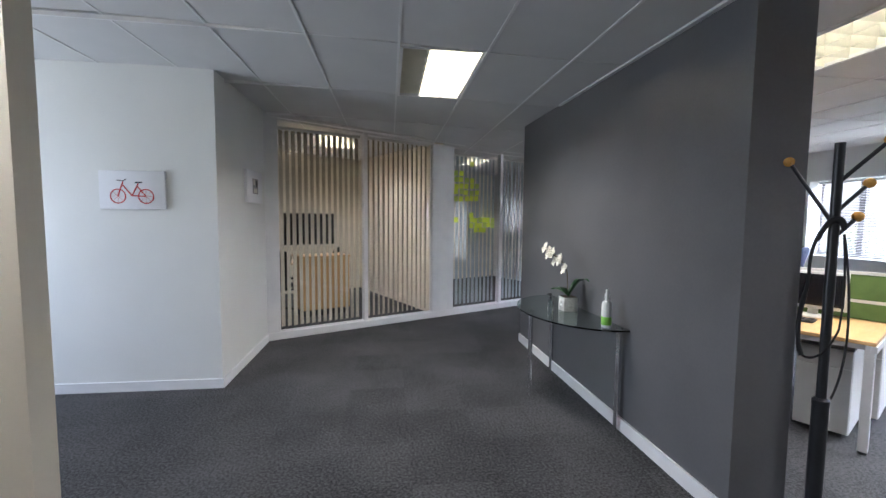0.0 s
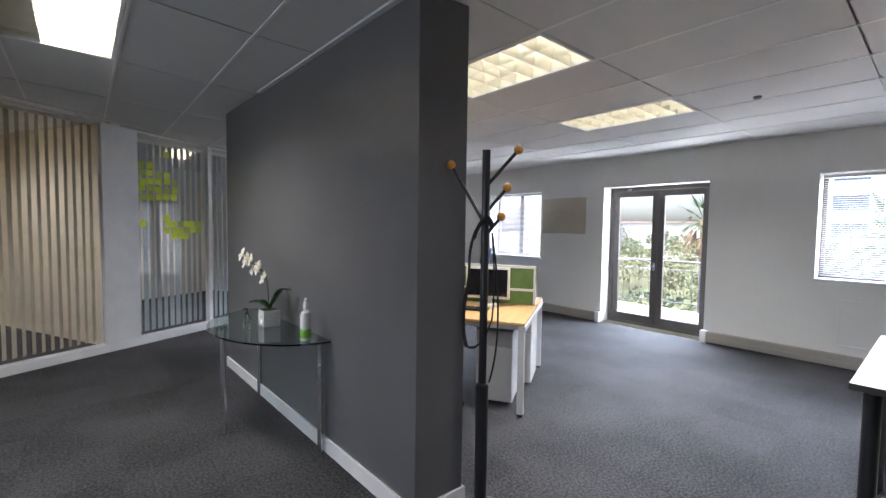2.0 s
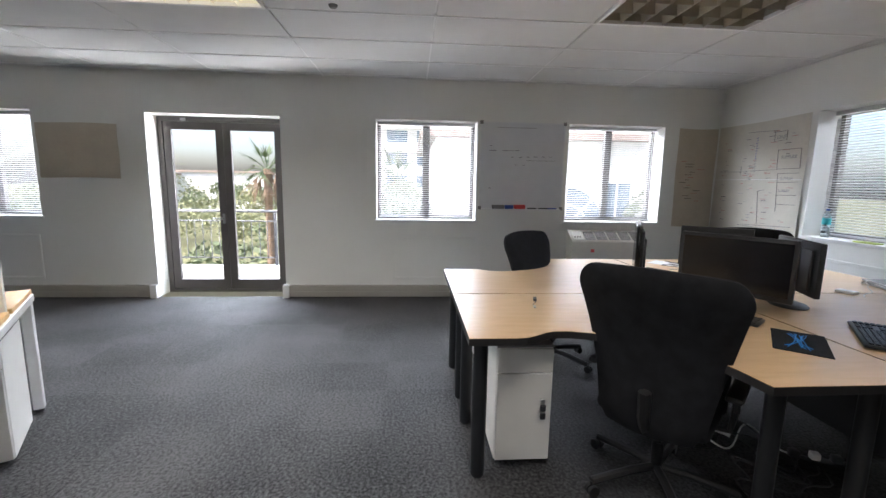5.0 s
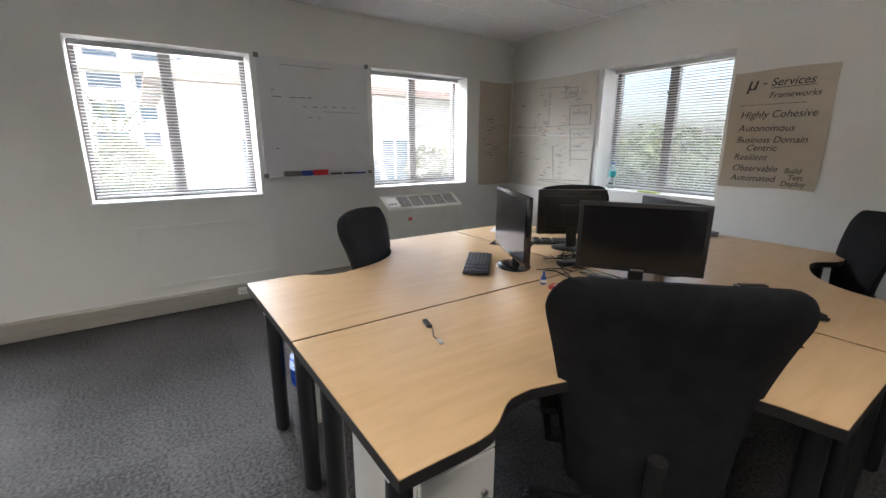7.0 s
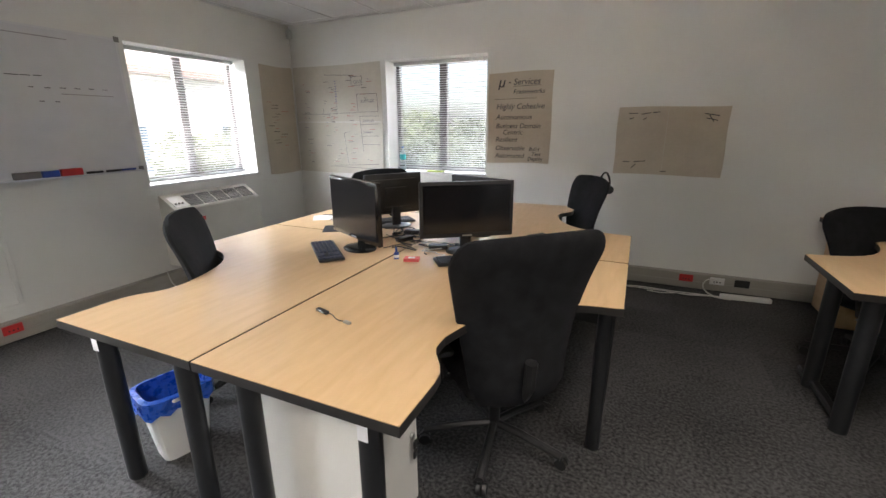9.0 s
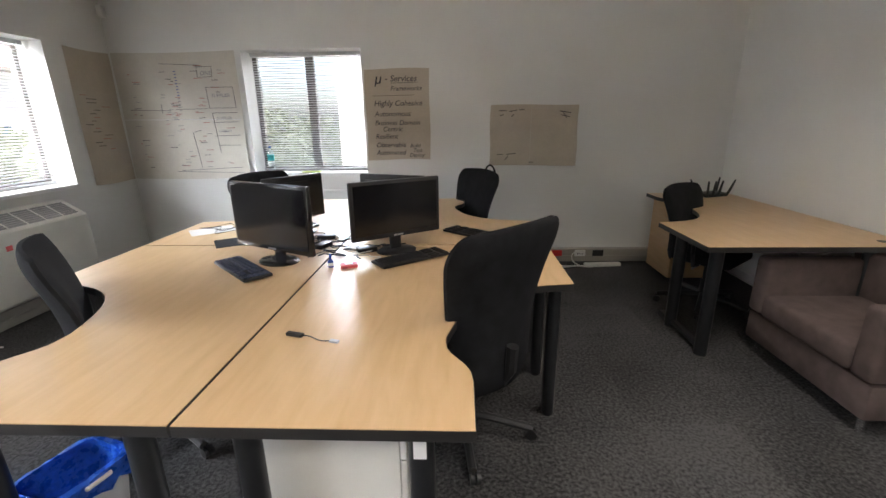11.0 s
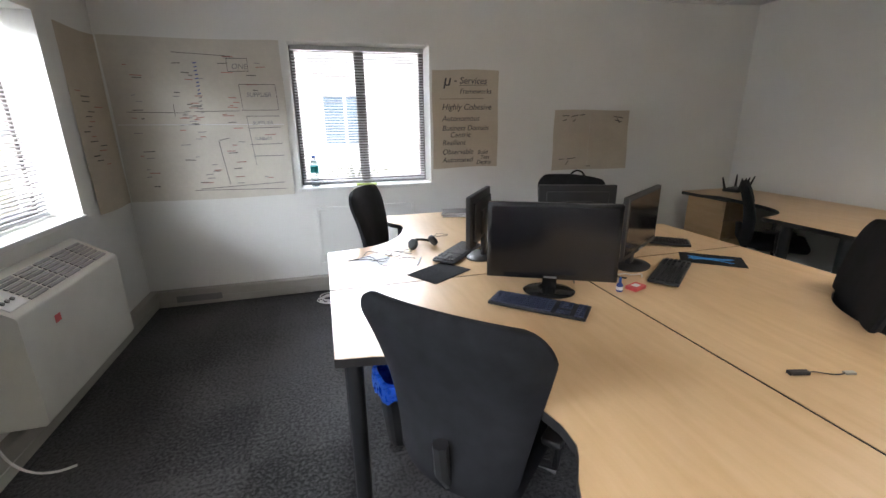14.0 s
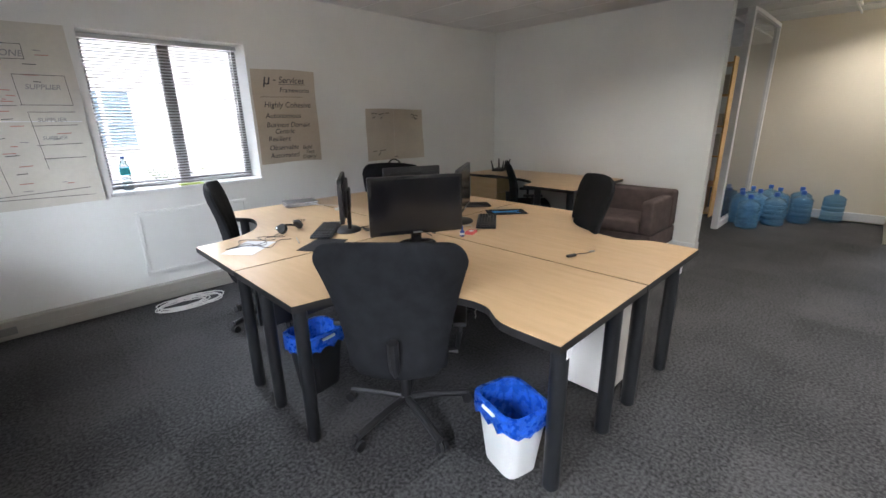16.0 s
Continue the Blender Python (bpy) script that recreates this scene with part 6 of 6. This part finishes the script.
# headset hung on a chair
t = thing("headset", pose(3.16, -2.72, 0.98, 0, 0, 120), "black headset hung over a chair back", "headphones")
bm = N()
tube(bm, [(0.0 + 0.09 * math.cos(a), 0.0, 0.06 + 0.11 * math.sin(a)) for a in [math.pi * k / 14 for k in range(15)]], 0.009, 6)
part("headband", bm, M_GLOSSBLK, t)
for s in (-1, 1):
    bm = N()
    lathe(bm, [(0.02, -0.018), (0.036, -0.012), (0.036, 0.012), (0.02, 0.018)], 16, pose(s * 0.09, 0, 0.03, 0, 90, 0))
    part("ear_cup", bm, M_BLACK, t)
bm = N()
tube(bm, wavy((-0.09, 0, 0.0), (-0.12, -0.05, -0.45), 14, 0.02, 2), 0.003)
part("cord", bm, M_BLACK, t)

# ---- outside ----
bm = N()
box(bm, (-400, -400, -6.2), (800, 400, -6.0))
solo("ground", bm, M_GROUND, "dry grass and scrub ground", "ground", "structure", smooth=False)
t = thing("balcony", pose(7.49, 2.0, 0), "small concrete balcony with a grey metal railing", "balcony")
bm = N()
box(bm, (0, -0.3, -0.2), (1.15, 2.7, -0.02))
part("slab", bm, M_CONC, t, smooth=False)
bm = N()
box(bm, (1.0, -0.3, -0.02), (1.15, 2.7, 0.14), 0.01)
part("kerb", bm, M_STUCCO, t, smooth=False)
bm = N()
tube(bm, [(1.07, -0.3, 1.02), (1.07, 2.7, 1.02)], 0.022, 8)
part("handrail", bm, M_RAIL, t)
for z in (0.86, 0.27, 0.60):
    bm = N()
    rod(bm, (1.07, -0.3, z), (1.07, 2.7 if z != 0.6 else 0.98, z), 0.011, seg=8)
    part("rail", bm, M_RAIL, t)
for y in (-0.28, 1.0, 2.68):
    bm = N()
    box(bm, (1.05, y - 0.022, 0.14), (1.09, y + 0.022, 1.0))
    part("post", bm, M_RAIL, t, smooth=False)
for k in range(12):
    bm = N()
    rod(bm, (1.07, 1.13 + k * 0.125, 0.27), (1.07, 1.13 + k * 0.125, 0.86), 0.007, seg=6)
    part("baluster", bm, M_RAIL, t)
bm = N()
tube(bm, [(1.07, 0.38 + 0.5 * math.cos(a), 0.56 + 0.27 * math.sin(a)) for a in [2 * math.pi * k / 40 for k in range(40)]], 0.013, 8, True)
part("ornament_ring", bm, M_RAIL, t)
bm = N()
rod(bm, (1.07, 0.38, 0.27), (1.07, 0.38, 0.86), 0.009, seg=6)
part("ornament_bar", bm, M_RAIL, t)


def leaf_cloud(name, spots, n, leaf, material, label, category, kind=""):
    """Clumps of many small leaves: spots are (x, y, z, rx, rz)."""
    rng = np.random.default_rng(len(spots) * 7 + n)
    vs, fs = [], []
    for x, y, z, rx, rz in spots:
        d = rng.normal(size=(n, 3))
        d /= np.linalg.norm(d, axis=1)[:, None]
        rad = rng.uniform(0.55, 1.08, n) ** 0.6
        c = np.array((x, y, z)) + d * rad[:, None] * np.array((rx, rx, rz))
        a, b = rng.normal(size=(n, 3)), rng.normal(size=(n, 3))
        a /= np.linalg.norm(a, axis=1)[:, None]
        b /= np.linalg.norm(b, axis=1)[:, None]
        s = leaf * rng.uniform(0.6, 1.5, n)[:, None]
        k0 = len(vs) * 4 * n
        vs.append(np.stack([c - a * s, c + b * s * 0.6, c + a * s, c - b * s * 0.6], 1).reshape(-1, 3))
        fs.append(np.arange(4 * n).reshape(n, 4) + k0)
    me = bpy.data.meshes.new(name)
    me.from_pydata(np.concatenate(vs).tolist(), [], np.concatenate(fs).tolist())
    me.materials.append(material)
    ob = new(name, me)
    ob.matrix_basis = SC
    return tagged(ob, label, category, "", kind)


r = random.Random(21)
near, far = [], []
for k in range(150):
    x = r.uniform(16, 90)
    y = r.uniform(-0.35, 1.35) * x * 0.8 + r.uniform(-3, 8)
    if y < 0.25 * x - 2 and x < 40:
        continue
    top = -5.0 + (x - 14) * 0.083 + r.uniform(-0.6, 0.9)
    (near if r.random() < 0.45 else far).append((x, y, top - 1.3, r.uniform(1.6, 3.4), r.uniform(1.2, 2.2)))
leaf_cloud("scrub_bushes", near, 420, 0.20, M_BUSHY, "yellow-green scrub bushes on a slope", "bushes", "stuff")
leaf_cloud("scrub_bushes", far, 420, 0.22, M_BUSH, "green scrub bushes on a slope", "bushes", "stuff")


def tree(m, h, rad, label, seed):
    t = thing("tree", m, label, "tree", "trees outside")
    rr = random.Random(seed)
    bm = N()
    tube(bm, [(0, 0, 0), (0.1, 0, h * 0.3), (0.0, 0.1, h * 0.6)], 0.14, 8)
    for k in range(5):
        a = rr.uniform(0, 6.28)
        tube(bm, [(0, 0.05, h * 0.45), (rad * 0.4 * math.cos(a), rad * 0.4 * math.sin(a), h * 0.7), (rad * 0.7 * math.cos(a), rad * 0.7 * math.sin(a), h * 0.85)], 0.05, 6)
    part("trunk", bm, M_TRUNKW, t)
    cl = [(rr.uniform(-rad, rad) * 0.8, rr.uniform(-rad, rad) * 0.8, h * rr.uniform(0.6, 1.0), rad * 0.42, rad * 0.36) for _ in range(14)]
    ob = leaf_cloud("crown", cl, 330, 0.13, M_BUSH, "", "")
    ob.parent = t
    ob.matrix_basis = Matrix()


tree(pose(13.5, -7.2, -6), 6.9, 1.9, "leafy green tree outside the windows", 1)
tree(pose(8.3, -11.5, -6), 7.4, 2.0, "leafy green tree outside the windows", 2)
tree(pose(17.0, 1.9, -6), 7.0, 1.5, "leafy green tree outside the windows", 3)


def palm(m, h, label, seed, skirt=True):
    t = thing("palm_tree", m, label, "palm tree", "palm trees")
    rr = random.Random(seed)
    bm = N()
    lathe(bm, [(0.34, 0), (0.26, 0.5), (0.22, h * 0.5), (0.24, h - 0.6), (0.36, h - 0.3), (0.2, h)], 12)
    part("trunk", bm, M_TRUNKW, t)
    for k in range(30):
        a, el = k * 2.4, (1.15 - 2.4 * (k / 30)) if skirt else 1.0 - 1.4 * k / 30
        ln = rr.uniform(1.5, 2.0)
        bm = N()
        ca, sa = math.cos(a), math.sin(a)
        for q in range(9):
            f = (q - 4) * 0.2
            d = Vector((math.cos(el) * math.cos(a + f), math.cos(el) * math.sin(a + f), math.sin(el) - 0.1 * abs(q - 4)))
            base = Vector((ca * 0.9 * math.cos(el), sa * 0.9 * math.cos(el), h + 0.9 * math.sin(el)))
            side = d.cross(Vector((0, 0, 1))).normalized() * 0.045
            tip = base + d * ln * 0.62
            bm.faces.new([bm.verts.new(v) for v in (base - side, base + side, tip + side * 0.3 - Vector((0, 0, 0.1)), tip - side * 0.3 - Vector((0, 0, 0.1)))])
        tube(bm, [(0, 0, h - 0.1), (ca * 0.9 * math.cos(el), sa * 0.9 * math.cos(el), h + 0.9 * math.sin(el))], 0.025, 5)
        part("frond", bm, M_PALMLEAF if el > -0.4 else M_TRUNKW, t, smooth=False)


palm(pose(28, 9.4, -6), 8.2, "fan palm with a brown skirt of dead fronds", 1)
palm(pose(24, 1.6, -6), 7.6, "fan palm beside a white building", 2)


def house(m, w, dpt, h, label, windows, arch=None, hip=2.4):
    """Front face on x = 0 facing -x, along +y."""
    t = thing("house", m, label, "house", "buildings outside")
    bm = N()
    box(bm, (0, 0, 0), (dpt, w, h))
    part("wall", bm, M_STUCCO, t, smooth=False)
    bm = N()
    e = 0.5
    lo = [bm.verts.new(v) for v in ((-e, -e, h), (dpt + e, -e, h), (dpt + e, w + e, h), (-e, w + e, h))]
    mid = [bm.verts.new(v) for v in ((-e, -e, h + 0.18), (dpt + e, -e, h + 0.18), (dpt + e, w + e, h + 0.18), (-e, w + e, h + 0.18))]
    tp = [bm.verts.new(v) for v in ((dpt / 2, dpt / 2, h + hip), (dpt / 2, w - dpt / 2, h + hip))]
    bm.faces.new(lo[::-1])
    for i in range(4):
        bm.faces.new((lo[i], lo[(i + 1) % 4], mid[(i + 1) % 4], mid[i]))
    bm.faces.new((mid[0], mid[1], tp[0])), bm.faces.new((mid[2], mid[3], tp[1]))
    bm.faces.new((mid[1], mid[2], tp[1], tp[0])), bm.faces.new((mid[3], mid[0], tp[0], tp[1]))
    part("roof", bm, M_ROOF, t, smooth=False)
    for y, z, ww, hh in windows:
        bm = N()
        box(bm, (-0.03, y, z), (-0.004, y + ww, z + hh))
        wn2 = part("window", bm, M_FARGLASS, t, smooth=False)
        bm = N()
        for lo2, hi2 in (((-0.07, y - 0.08, z - 0.08), (-0.002, y + ww + 0.08, z)), ((-0.07, y - 0.08, z + hh), (-0.002, y + ww + 0.08, z + hh + 0.08)), ((-0.07, y - 0.08, z), (-0.002, y, z + hh)), ((-0.07, y + ww, z), (-0.002, y + ww + 0.08, z + hh)), ((-0.06, y + ww / 2 - 0.03, z), (-0.031, y + ww / 2 + 0.03, z + hh))):
            box(bm, lo2, hi2)
        part("frame", bm, M_TRIM, wn2, smooth=False)
    if arch:
        y, z, rad = arch
        bm = N()
        pts = [(y - rad, z - rad * 0.8)] + [(y - rad * math.cos(a), z + rad * math.sin(a)) for a in [math.pi * k / 20 for k in range(21)]] + [(y + rad, z - rad * 0.8)]
        f0 = [bm.verts.new((-0.02, p[0], p[1])) for p in pts]
        f1 = [bm.verts.new((-0.004, p[0], p[1])) for p in pts]
        bm.faces.new(f0), bm.faces.new(f1[::-1])
        aw = part("arched_window", bm, M_FARGLASS, t, smooth=False)
        bm = N()
        tube(bm, [(-0.03, p[0], p[1]) for p in pts], 0.06, 6)
        for a in (0.25, 0.5, 0.75):
            tube(bm, [(-0.03, y, z), (-0.03, y - rad * math.cos(math.pi * a), z + rad * math.sin(math.pi * a))], 0.035, 5)
        tube(bm, [(-0.03, y - rad * 0.55 * math.cos(q), z + rad * 0.55 * math.sin(q)) for q in [math.pi * k / 14 for k in range(15)]], 0.035, 5)
        for q in (-0.5, 0, 0.5):
            tube(bm, [(-0.03, y + q * rad, z), (-0.03, y + q * rad, z - rad * 0.8)], 0.035, 5)
        tube(bm, [(-0.03, y - rad, z), (-0.03, y + rad, z)], 0.04, 5)
        part("glazing_bar", bm, M_TRIM, aw)


house(pose(15.0, -12.5, -6.0), 12.6, 9.0, 8.9, "white stucco house with a hip roof and arched window", [(6.3, 6.4, 0.9, 1.2), (10.2, 6.4, 1.0, 1.2), (10.2, 3.4, 1.0, 1.2), (3.0, 6.4, 1.0, 1.2)], (8.4, 6.2, 1.3))
house(pose(-6.3, -8.6, -6.0, 0, 0, -90), 12.5, 8.0, 9.6, "white stucco house close to the south window", [(10.85, 7.2, 0.85, 0.95), (10.85, 5.4, 0.85, 0.95), (7.5, 7.2, 0.9, 1.0)])

t = thing("apartment_block", pose(62, -12, -6), "distant white apartment block with balconies", "building")
bm = N()
box(bm, (0, 0, 0), (14, 26, 17))
part("wall", bm, M_STUCCO, t, smooth=False)
bm = N()
box(bm, (-0.5, -0.5, 17), (14.5, 26.5, 17.6))
part("roof", bm, M_ROOF, t, smooth=False)
for k in range(5):
    bm = N()
    box(bm, (-1.6, 0.5, 2.8 + k * 3), (0, 25.5, 3.9 + k * 3))
    part("balcony", bm, M_STUCCO, t, smooth=False)
    for q in range(6):
        bm = N()
        box(bm, (-0.05, 1.2 + q * 4.1, 4.0 + k * 3), (-0.004, 4.0 + q * 4.1, 5.6 + k * 3))
        part("window", bm, M_FARGLASS, t, smooth=False)
for x, y, w, h in ((120, 40, 30, 9.5), (150, 75, 40, 10), (110, 62, 16, 8.6)):
    t = thing("distant_building", pose(x, y, -6), "distant white low building behind trees", "building", "far buildings")
    bm = N()
    box(bm, (0, 0, 0), (12, w, h))
    part("wall", bm, M_STUCCO, t, smooth=False)
    bm = N()
    box(bm, (-0.6, -0.6, h), (12.6, w + 0.6, h + 0.5))
    part("roof", bm, M_ROOF, t, smooth=False)
